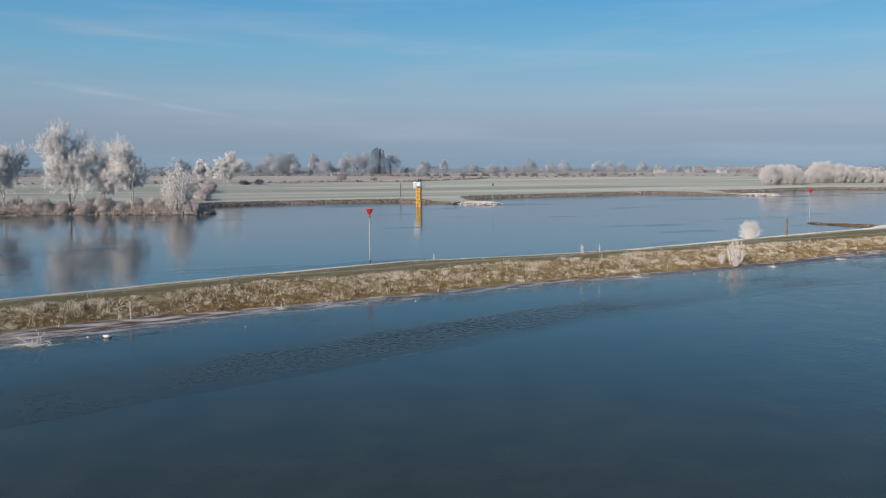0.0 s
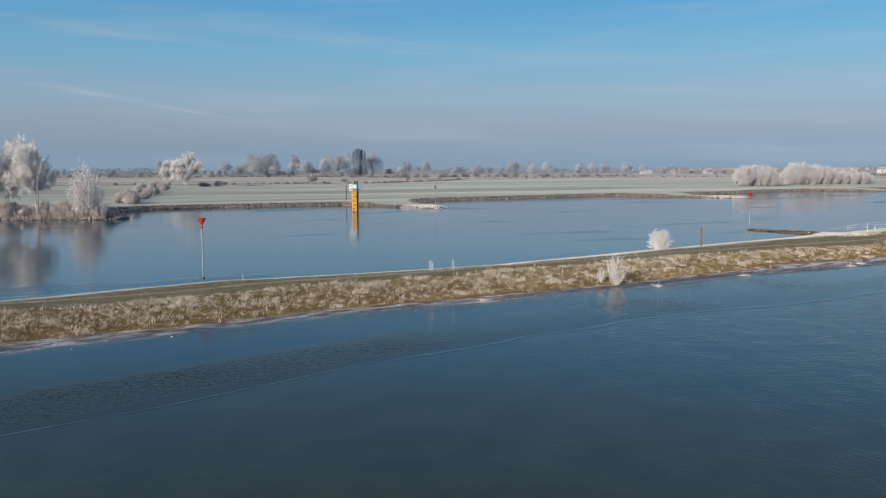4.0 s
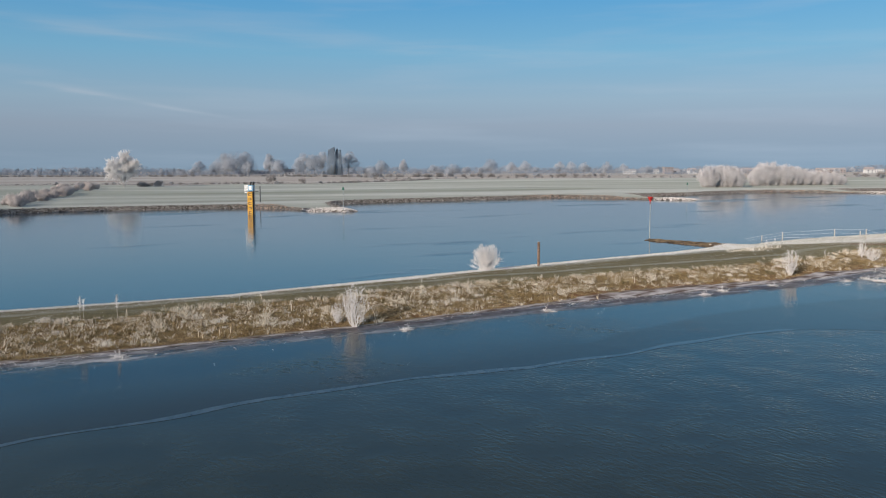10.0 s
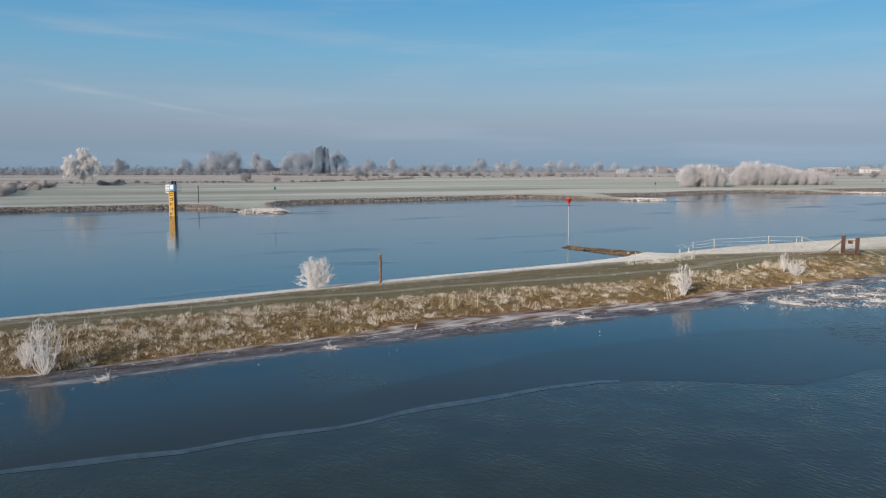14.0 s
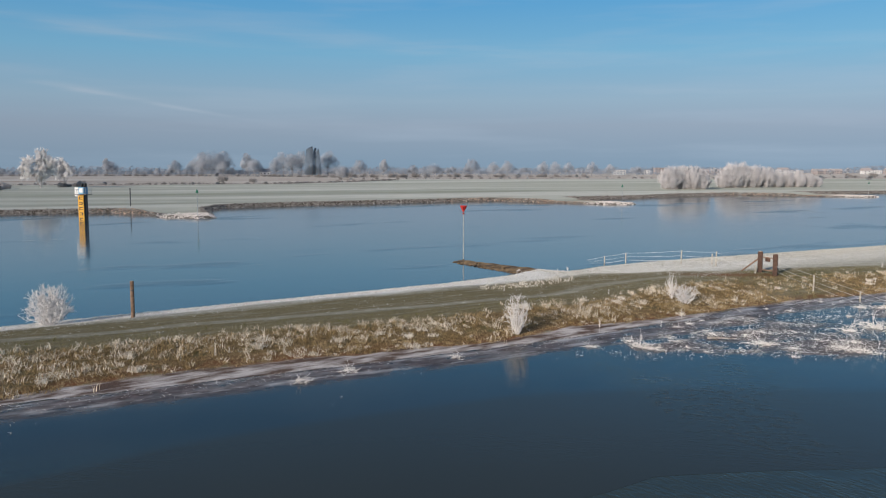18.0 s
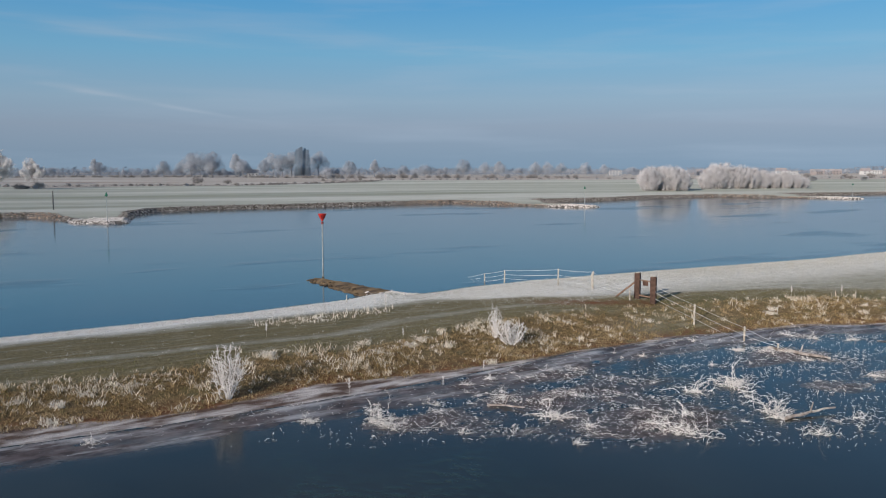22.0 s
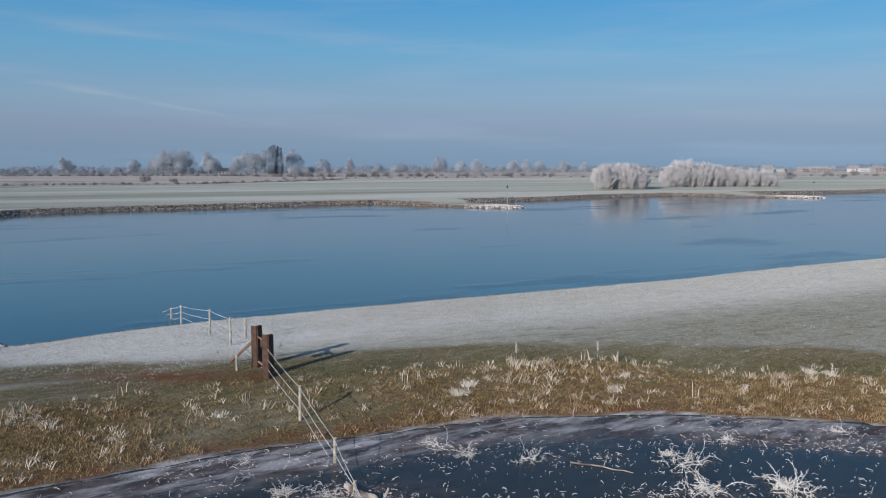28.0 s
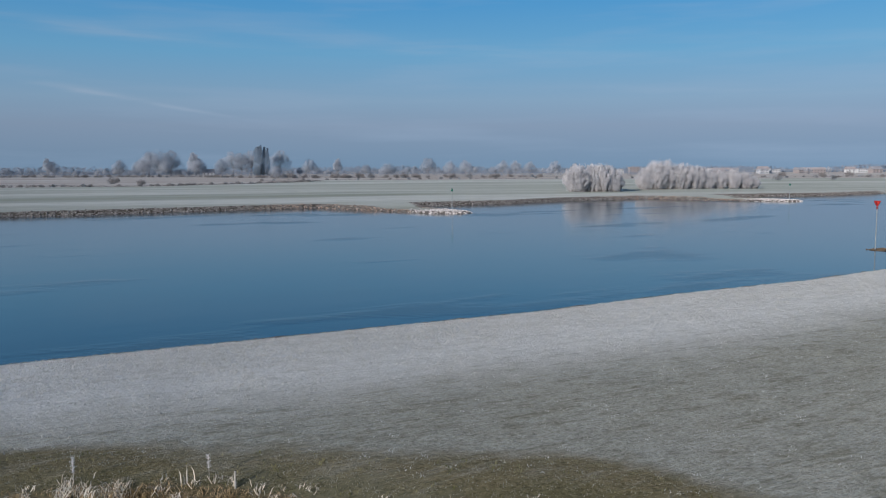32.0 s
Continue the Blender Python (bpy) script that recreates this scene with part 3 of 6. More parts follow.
FAR = [(-3800, -600), (-600, 60), (-200, 140), (-110, 148), (-82.6, 150.4), (-68, 153.2), (-52, 151.5), (-45, 153), (-44, 157), (-52, 168), (-57, 182), (-47, 192.6), (-30, 200), (-12, 206.5), (-4, 200),
       (4, 189.5), (11, 186.5), (13.5, 189), (11, 196), (6, 212), (6, 225), (14, 233), (41, 249.5), (66, 264), (80, 250), (91, 240), (97, 238.5), (99, 242), (90, 258), (88, 271),
       (109, 281), (127, 299), (148, 310), (163, 294), (177, 286.5), (182, 288), (174, 304), (172, 320), (211, 330), (233, 346), (330, 402), (700, 570), (3800, 1650)]


def line_distance(px, py, line):
    """Distance to a line of points, and whether the point lies north of it."""
    best = np.full(px.shape, 1e9)
    side = np.zeros(px.shape)
    for (x0, y0), (x1, y1) in zip(line[:-1], line[1:]):
        dx, dy = x1 - x0, y1 - y0
        ll = dx * dx + dy * dy
        t = np.clip(((px - x0) * dx + (py - y0) * dy) / ll, 0, 1)
        qx, qy = px - x0 - t * dx, py - y0 - t * dy
        d = np.hypot(qx, qy)
        near = d < best
        best = np.where(near, d, best)
        s = dx * (py - y0) - dy * (px - x0)
        side = np.where(near, np.sign(s), side)
    return best, side


def inside(px, py, poly):
    c = np.zeros(px.shape, bool)
    for (x0, y0), (x1, y1) in zip(poly, poly[1:] + poly[:1]):
        if y0 == y1:
            continue
        c ^= ((y0 > py) != (y1 > py)) & (px < (x1 - x0) * (py - y0) / (y1 - y0) + x0)
    return c


def smooth(a, b, x):
    t = np.clip((np.asarray(x, float) - a) / (b - a), 0, 1)
    return t * t * (3 - 2 * t)


def wobble(x, y, s, seed=0):
    """A cheap smooth field between about -1 and 1."""
    r = np.random.RandomState(seed)
    out = 0
    for i in range(6):
        a, p = r.uniform(0, 6.28), r.uniform(0, 6.28)
        k = s * r.uniform(0.6, 1.9)
        out = out + np.sin((x * math.cos(a) + y * math.sin(a)) * k + p + 1.3 * np.sin((y * math.cos(a) - x * math.sin(a)) * k * 0.7 + p))
    return out / 4


POOL_POLY = POOL + [(118, -300), (-160, -300)]
FAR_POLY = FAR + [(3800, 3900), (-3800, 3900)]


def lay(px, py):
    """Signed distances (land positive) to the pool, the near river bank and the far bank; far says which side of the river."""
    px, py = np.asarray(px, float), np.asarray(py, float)
    dp, _ = line_distance(px, py, POOL)
    dp = np.where(inside(px, py, POOL_POLY), -dp, dp)
    dr, side = line_distance(px, py, RIVER)
    dr = np.where(side > 0, -dr, dr)
    df, _ = line_distance(px, py, FAR)
    df = np.where(inside(px, py, FAR_POLY), df, -df)
    return dp, dr, df


def fringe(px):
    """How far the bare muddy fringe reaches up the bank before the grass begins."""
    return np.interp(px, [-45, -24, -18, -13, -4, 14, 28, 36, 39.5, 45.5, 50, 55.6, 59, 62.5, 65, 69, 75, 110], [1.2, 1.5, 1.5, 0.4, 0.2, 0.3, 0.25, 0.4, 1.3, 1.45, 1.0, 0.7, 1.4, 0.9, 0.6, 0.1, 0.15, 0.2])


def height_at(px, py):
    px, py = np.asarray(px, float), np.asarray(py, float)
    dp, dr, df = lay(px, py)
    jag = 0.25 * wobble(px, py, 1.1, 3)
    a = np.where(dp < 0, np.maximum(0.22 * dp, -1.3), 0.10 * smooth(0, 1.3, dp + jag * 0.5) + 0.93 * smooth(0.7, 5.6, dp))
    t = np.clip(dr / (6.4 + 3.2 * smooth(50, 66, px)), 0, 1)
    wet = dr + 0.18 * wobble(px, py, 1.3, 4)
    b = np.where(dr < 0, np.where(wet > -0.5, 0.05, np.maximum(0.6 * (wet + 0.5), -1.5)), 0.05 + 0.10 * smooth(0, 0.4, dr) + 0.87 * (1 - (1 - t) ** 1.06))
    near = np.minimum(a, b) + 0.035 * wobble(px, py, 0.7, 1) * np.clip(np.minimum(dp, dr) / 3, 0, 1)
    f = np.where(df < 0, np.maximum(0.5 * df, -1.5), 0.15 * smooth(0, 0.4, df) + 0.72 * smooth(0.2, 2.2, df) + 1.1 * smooth(3, 130, df))
    tip = np.minimum(np.minimum(np.hypot(px - 10, py - 190), np.hypot(px - 95, py - 241)), np.hypot(px - 178, py - 289))
    f = np.minimum(f, 0.42 + 1.6 * smooth(16, 30, tip))
    f = f + 0.10 * wobble(px, py, 0.05, 2) * np.clip(df / 15, 0, 1)
    return np.where(df > -1.5, np.maximum(f, -1.5), np.where((dr > -4) | (dp < 0), near, -1.5))


def ground_z(x, y):
    return float(height_at(np.array([x]), np.array([y]))[0])


def steps(a, b, n):
    return list(np.linspace(a, b, n, endpoint=False))


def build_ground():
    xs = steps(-3800, -600, 14) + steps(-600, -160, 30) + steps(-160, -40, 60) + steps(-40, 135, 330) + steps(135, 330, 90) + steps(330, 900, 45) + steps(900, 3801, 14) + [3800.0]
    ys = steps(-400, 20, 16) + steps(20, 36, 14) + steps(36, 150, 270) + steps(150, 345, 170) + steps(345, 560, 40) + steps(560, 1300, 25) + steps(1300, 3900, 12) + [3900.0]
    gx, gy = np.meshgrid(np.array(xs), np.array(ys))
    x, y = gx.ravel(), gy.ravel()
    z = height_at(x, y)
    nx, ny = len(xs), len(ys)
    i = (np.arange(ny - 1)[:, None] * nx + np.arange(nx - 1)[None]).ravel()
    tri = np.stack([np.stack([i, i + 1, i + nx + 1], 1), np.stack([i, i + nx + 1, i + nx], 1)], 1).reshape(-1, 3)
    me = mesh_tris("ground", np.stack([x, y, z], 1), tri, M_GROUND)
    dp, dr, df = lay(x, y)
    side = (df > -2.0)
    east = smooth(70, 84, x)                      # beyond the fence the pasture widens
    edge = 4.4 + 0.45 * wobble(x, y, 0.35, 5) - 0.5 * smooth(76, 82, x) - 0.1 * smooth(84, 95, x)
    dry = (1 - smooth(edge - 1.0, edge + 0.6, dp)) * smooth(fringe(x) - 0.1, fringe(x) + 0.5, dp)
    dry = dry * (1 - 0.75 * np.exp(-((x - 76.5) / 4.5) ** 2) )
    ridge = np.exp(-((dp - edge - 2.6 + 0.2 * wobble(x, y, 0.5, 41)) / 0.45) ** 2) * (1 - east)
    wheel = (1 - 0.55 * ridge) * smooth(edge - 1.6, edge - 0.4, dp) * (1 - smooth(edge + 4.4 + 1.4 * smooth(33, 50, x) - 4.0 * smooth(64, 76, x), edge + 6.4 + 1.6 * smooth(33, 50, x) - 4.6 * smooth(64, 76, x), dp))
    frost = 1 - 0.80 * wheel * (1 - 0.35 * east * (1 + wobble(x, y, 0.5, 31))) - 0.6 * np.exp(-((x - 77) / 6) ** 2) * smooth(8, 5, dp) * 1.0
    frost = frost - 0.25 * east * smooth(14, 4, dp)
    wide = smooth(33, 50, x)
    white = (1 - 0.38 * east) * (1 - smooth(4.4 + 1.2 * wide + 4.5 * smooth(62, 74, x), 6.2 + 1.3 * wide + 6.0 * smooth(62, 74, x) + 4 * east, dr + 0.3 * wobble(x, y, 0.6, 39))) * smooth(0.0, 0.3, dr) * frost
    low = fringe(x)
    mud = (1 - smooth(low - 0.15, low + 0.45, dp + 0.35 * wobble(x, y, 0.9, 7))) * (dp > -6)
    bank = np.where(side, 1 - smooth(1.8, 2.8, df), 1 - smooth(-0.12, 0.08, dr + 0.12 * wobble(x, y, 1.5, 33)))
    bank = np.where((df > 0) & (df < 5) & (height_at(x, y) > 1.2), bank * 0.6, bank)
    tan = np.where(x < 10, smooth(-4, 4, y - np.interp(x, [-420, -250, -110, -84, -62, -18, 10], [372, 385, 390, 360, 394, 411, 480])), smooth(-20, 20, y - 575 + 6 * wobble(x, y, 0.02, 9)))
    olive = smooth(edge - 0.6, edge + 0.2, dp) * (1 - smooth(edge + 0.1, edge + 1.4, dp + 0.5 * wobble(x, y, 0.4, 35) + 0.35 * wobble(x, y, 1.5, 36))) * smooth(70, 80, x)
    for name, val in (("olive", olive), ("rust", smooth(low - 0.3, low + 0.1, dp) * (1 - smooth(low + 0.4, low + 1.5, dp)) * smooth(2, 40, x) + 1.6 * np.exp(-((y - 104.1 + 0.25 * wobble(x, y, 0.8, 40)) / 0.7) ** 2) * smooth(67, 72, x) * (1 - smooth(75.4, 76.4, x))), ("dry", dry), ("white", white), ("frost", frost), ("mud", np.where(side, 0, mud)), ("far", side * 1.0), ("bank", bank), ("tan", tan)):
        at = me.attributes.new(name, "FLOAT", "POINT")
        at.data.foreach_set("value", np.clip(np.asarray(val, np.float32), 0, 1))
    me.polygons.foreach_set("use_smooth", np.ones(len(tri), bool))
    return tagged(new("ground", me), "frosted riverside pasture and meadows reaching to the horizon", "ground", kind="structure")


ground = build_ground()


def flat_sheet(name, poly, z, mat, label):
    bm = bmesh.new()
    f = bm.faces.new([bm.verts.new((px, py, z)) for px, py in poly])
    bmesh.ops.triangulate(bm, faces=[f])
    me = bpy.data.meshes.new(name)
    bm.to_mesh(me)
    bm.free()
    me.materials.append(mat)
    return tagged(new(name, me), label, "water", kind="structure")


# middle line of the tongue of land parts the two waters
SPINE = [(-160, -64), (-60, 15.5), (-20, 49), (0, 63.5), (14, 70.5), (35, 84.8), (55, 97.5), (70, 108), (83, 113), (96, 114), (110, 108)]
river = flat_sheet("river_water", SPINE + [(160, 120), (900, 480), (3800, 1480), (3800, 1700), (700, 640), (330, 460), (233, 400), (80, 320), (-60, 240), (-140, 190), (-3800, 60), (-3800, -900), (-160, -900)], 0.0, M_RIVER,
                   "calm blue winter river mirroring the hazy sky")
pool = flat_sheet("pool_water", SPINE + [(118, 60), (125, -70), (125, -300), (-160, -300)], 0.0, M_POOL, "dark half-frozen backwater beside the grassy bank")


# thin ice along the shore of the backwater, open water beyond its rim
RIM = [(-60, -18), (-24, 17), (-10, 29.5), (-0.8, 36.5), (6.3, 43), (13.7, 48.7), (21, 53.9), (27.8, 57.9), (33, 59.6), (38.5, 62.9), (42.5, 65.5), (46.5, 67.4), (50.9, 67.2), (54.5, 66.9), (58.1, 69), (66, 70), (80, 66), (100, 60), (111, 52)]


def dense(line, step):
    out = []
    for (x0, y0), (x1, y1) in zip(line[:-1], line[1:]):
        n = max(1, int(math.hypot(x1 - x0, y1 - y0) / step))
        out += [(x0 + (x1 - x0) * i / n, y0 + (y1 - y0) * i / n) for i in range(n)]
    return out + [line[-1]]


def drift_field(x, y):
    """Where stems and silt have drifted together in the end of the pool."""
    f = 0.18 + 0.82 * smooth(-0.20, 0.70, wobble(x, y * 1.5, 0.55, 63) + 0.35 * wobble(x, y, 1.7, 65))
    return f * smooth(82.4, 84.6, y + 0.7 * wobble(x, y, 0.7, 66)) * smooth(57, 63, x) * (1 - smooth(78, 82, x) * (1 - smooth(87, 90, y))) * (1 - 0.45 * smooth(80, 85, x))


def build_ice():
    rim = dense(RIM, 0.8)
    n = len(rim)
    rx = np.array([p[0] for p in rim]) + 0.25 * wobble(np.arange(n), np.arange(n) * 0, 0.6, 11)
    ry = np.array([p[1] for p in rim]) + 0.30 * wobble(np.arange(n), np.arange(n) * 0, 0.5, 12)
    shore = np.array(dense([p for p in POOL[1:19]] + [(106, 82), (109, 60), (111, 52)], 0.5))
    s = np.concatenate([[0], np.cumsum(np.hypot(*np.diff(shore, axis=0).T))])
    q = np.linspace(0, s[-1], n)
    sx, sy = np.interp(q, s, shore[:, 0]), np.interp(q, s, shore[:, 1])
    rows = 52
    k = np.linspace(0, 1, rows)[:, None]
    x, y = rx + (sx - rx) * k, ry + (sy - ry) * k
    dp, dr, df = lay(x.ravel(), y.ravel())
    z = np.full(x.size, 0.004)
    i = (np.arange(rows - 1)[:, None] * n + np.arange(n - 1)[None]).ravel()
    tri = np.stack([np.stack([i, i + 1, i + n + 1], 1), np.stack([i, i + n + 1, i + n], 1)], 1).reshape(-1, 3)
    me = mesh_tris("ice_sheet", np.stack([x.ravel(), y.ravel(), z], 1), tri, M_ICE)
    xx, yy = x.ravel(), y.ravel()
    silt = smooth(-1.5, -0.3, dp) * 0.7 + smooth(-3.0, -1.3, dp) * smooth(10, 50, xx) + 1.0 * drift_field(xx, yy)
    zone = np.interp(xx, [30, 38, 44, 51.3, 55.6, 61.6, 70.5, 80, 110], [58, 66.5, 71.5, 75.6, 77.7, 78.5, 77.6, 76, 70])
    near_w = 1 - smooth(30, 42, xx)
    matte = np.where(near_w > 0.5, smooth(-5.5, -10.5, dp + 0.8 * wobble(xx, yy, 0.3, 16)), smooth(0.5, -0.5, yy - zone - 0.4 * wobble(xx, yy, 0.35, 15)))
    rime = smooth(-2.5 - 0.5 * smooth(50, 68, xx), -0.7, dp + 0.45 * wobble(xx, yy, 0.4, 38)) * (1 - 0.8 * smooth(6, 24, xx) + 0.60 * smooth(62, 72, xx)) + 0.7 * np.exp(-((dp + 0.2 + 0.3 * wobble(xx, yy, 0.5, 43)) / 0.32) ** 2) * smooth(20, 50, xx) + 0.9 * (1 - 0.6 * smooth(60, 70, xx)) * np.exp(-((dp + 1.55 + 0.35 * wobble(xx, yy, 0.35, 42)) / 0.22) ** 2) * smooth(2, 20, xx)
    gap = 0.8 * (yy - np.interp(xx, [p[0] for p in RIM], [p[1] for p in RIM])) + 0.5 * wobble(xx, yy, 0.5, 37)
    mottle = smooth(0.3, 1.3, gap) * (1 - smooth(4.2, 6.2, gap)) * smooth(-14, -9, xx) * (1 - 0.7 * smooth(4, 16, xx)) * (1 - smooth(36, 50, xx))
    for name, val in (("silt", silt), ("rime", rime), ("matte", matte), ("mottle", mottle)):
        at = me.attributes.new(name, "FLOAT", "POINT")
        at.data.foreach_set("value", np.clip(np.asarray(val, np.float32), 0, 1))
    ob = tagged(new("ice_sheet", me), "thin dark shore ice on the backwater with rimed edge", "ice", kind="structure")
    # a flat ribbon along the sheet's edge, paler in base colour than the ice
    v, f = [], []
    for j in range(n):
        a, b = max(j - 1, 0), min(j + 1, n - 1)
        d = Vector((rx[b] - rx[a], ry[b] - ry[a], 0)).normalized()
        w = (0.20 + 0.08 * math.sin(j * 0.7) * math.sin(j * 0.23)) * min(1.0, max(0.35, (rx[j] + 5) / 30))
        v += [(rx[j] + d.y * w, ry[j] - d.x * w, 0.008), (rx[j], ry[j], 0.0085), (rx[j] - d.y * w, ry[j] + d.x * w, 0.008)]
    for j in range(n - 1):
        if rx[j] < -3 or rx[j] > 47:
            continue
        for c in (0, 1):
            f.append((3 * j + c, 3 * j + 3 + c, 3 * j + 4 + c, 3 * j + 1 + c))
    k2 = Nodes("ice_rim")
    k2.put("Base Color", k2.mix(k2.range(k2.noise(1.5, 3), 0.35, 0.65), (0.056, 0.073, 0.080), (0.100, 0.122, 0.131)))
    k2.put("Roughness", 0.15)
    k2.put("IOR", 1.31)
    r = new("ice_rim", mesh_of("ice_rim", v, f, k2.m))
    r.parent = ob
    tagged(r, "pale flat ribbon along the edge of the ice")


build_ice()


# ---- trees and shrubs ----
def grow(rng, p, d, length, r, level, deepest, kids, limbs, tips, up=0.25, wild=0.35, low=1):
    """One limb in short bent pieces, with its side limbs."""
    n = 4 if level < deepest else 3
    for i in range(n):
        d = d + rng.normal(0, wild * 0.35, 3) + np.array([0, 0, up * 0.18])
        d = d / np.linalg.norm(d)
        q = p + d * length / n
        limbs.append((p, q, max(r * (1 - i / n * 0.65), 0.007), max(r * (1 - (i + 1) / n * 0.65), 0.006), level))
        if level < deepest and i >= (low if level == 0 else 0):
            for _ in range(kids):
                side = rng.normal(0, 1, 3)
                side -= d * side.dot(d)
                side /= np.linalg.norm(side) + 1e-6
                e = d * rng.uniform(0.45, 0.9) + side * rng.uniform(0.5, 1.0) + np.array([0, 0, up * 0.4])
                grow(rng, q, e / np.linalg.norm(e), length * rng.uniform(0.42, 0.66), r * (1 - (i + 1) / n * 0.65) * 0.6, level + 1, deepest, kids, limbs, tips, up, wild, low)
        if level == deepest:
            tips.append((q, d))
        p = q


def twig_cloud(rng, tips, per, length, radius, rise=0.3):
    """Short forking rimed twigs at the ends of the limbs."""
    p = np.repeat(np.array([t[0] for t in tips]), per, 0)
    d = np.repeat(np.array([t[1] for t in tips]), per, 0) + rng.normal(0, 0.65, (len(p), 3)) + np.array([0, 0, rise])
    d /= np.linalg.norm(d, axis=1, keepdims=True)
    ln = length * rng.uniform(0.4, 1.2, len(p))
    q = p + d * ln[:, None]
    e = d + rng.normal(0, 0.45, d.shape)
    e /= np.linalg.norm(e, axis=1, keepdims=True)
    q2 = q + e * (ln * 0.7)[:, None]
    r = radius * rng.uniform(0.6, 1.3, len(p))
    return join_tris(tubes(p, q, r, r * 0.8, 3), tubes(q, q2, r * 0.8, r * 0.4, 3))


def clump_cloud(rng, tips, per, spread, size):
    """Far crowns: many small crossed flakes of rimed twigs round the limb ends."""
    p = np.repeat(np.array([t[0] for t in tips]), per, 0) + rng.normal(0, spread, (len(tips) * per, 3))
    a, b = rng.normal(0, 1, p.shape), rng.normal(0, 1, p.shape)
    a *= (size * rng.uniform(0.4, 1.3, len(p)) / np.linalg.norm(a, axis=1))[:, None]
    b *= (size * rng.uniform(0.15, 0.5, len(p)) / np.linalg.norm(b, axis=1))[:, None]
    v = np.stack([p - a, p + b, p + a, p - b], 1).reshape(-1, 3)
    f = (np.array([(0, 1, 2), (0, 2, 3)])[None] + (np.arange(len(p)) * 4)[:, None, None]).reshape(-1, 3)
    return v, f


def limb_mesh(name, limbs, mat, sides=5):
    a = [x[0] for x in limbs]
    v, f = tubes(a, [x[1] for x in limbs], [x[2] for x in limbs], [x[3] for x in limbs], sides)
    return mesh_tris(name, v, f, mat)


def make_tree(name, label, seed, height, stems=1, girth=0.22, deepest=3, kids=2, per=5, twig=0.7, radius=0.028, flare=0.25, up=0.3, wild=0.4, crown=None, bark=None, clumps=None, category="tree", group="", width=None, low=1, split=False, foot=1.0):
    """A rimed tree: trunk and limbs in one part, the crown of twigs in another."""
    rng = np.random.RandomState(seed)
    limbs, tips, cuts = [], [], [0]
    for s in range(stems):
        a = rng.uniform(0, 6.28)
        lean = flare * rng.uniform(0.3, 1.0) if stems > 1 else 0.06
        d = np.array([math.cos(a) * lean, math.sin(a) * lean, 1.0])
        p = np.array([math.cos(a), math.sin(a), 0]) * (0.12 * foot * stems ** 0.5 * rng.uniform(0.3, 1.0) if stems > 1 else 0) + np.array([0, 0, -0.15])
        grow(rng, p, d / np.linalg.norm(d), height * rng.uniform(0.62, 0.74), girth * (1 if stems == 1 else 0.6), 0, deepest, kids, limbs, tips, up, wild, low)
        cuts.append(len(limbs))
    if clumps:
        cv, cf = clump_cloud(rng, tips, per, clumps[0], clumps[1])
    else:
        cv, cf = twig_cloud(rng, tips, per, twig, radius)
    top = max(cv[:, 2].max(), 0.1)
    k = height / top
    kw = k if width is None else width / 2 / np.percentile(np.hypot(cv[:, 0], cv[:, 1]), 95)
    k = np.array([kw, kw, k])
    limbs = [(a * k, b * k, r0, r1, lv) for a, b, r0, r1, lv in limbs]
    thing = tagged(new(name), label, category, group)
    if split:
        for a, b in zip(cuts[:-1], cuts[1:]):
            part("stem", limb_mesh("stem", limbs[a:b], bark or M_BARK, 4), None, thing)
    else:
        part("trunk" if stems == 1 else "stool", limb_mesh("trunk", [x for x in limbs if x[3] > 0.010 or x[4] < 2], bark or M_BARK), None, thing)
    part("crown", mesh_tris("crown", cv * k, cf, crown or M_TWIG), None, thing)
    return thing


def put(thing, x, y, turn=0.0, z=None, size=1.0):
    thing.matrix_basis = Matrix.Translation((x, y, ground_z(x, y) if z is None else z)) @ Matrix.Rotation(radians(turn), 4, "Z") @ Matrix.Scale(size, 4)
    return thing


def again(thing, x, y, turn, size=1.0, z=None):
    return put(copy_thing(thing, Matrix()), x, y, turn, z, size)


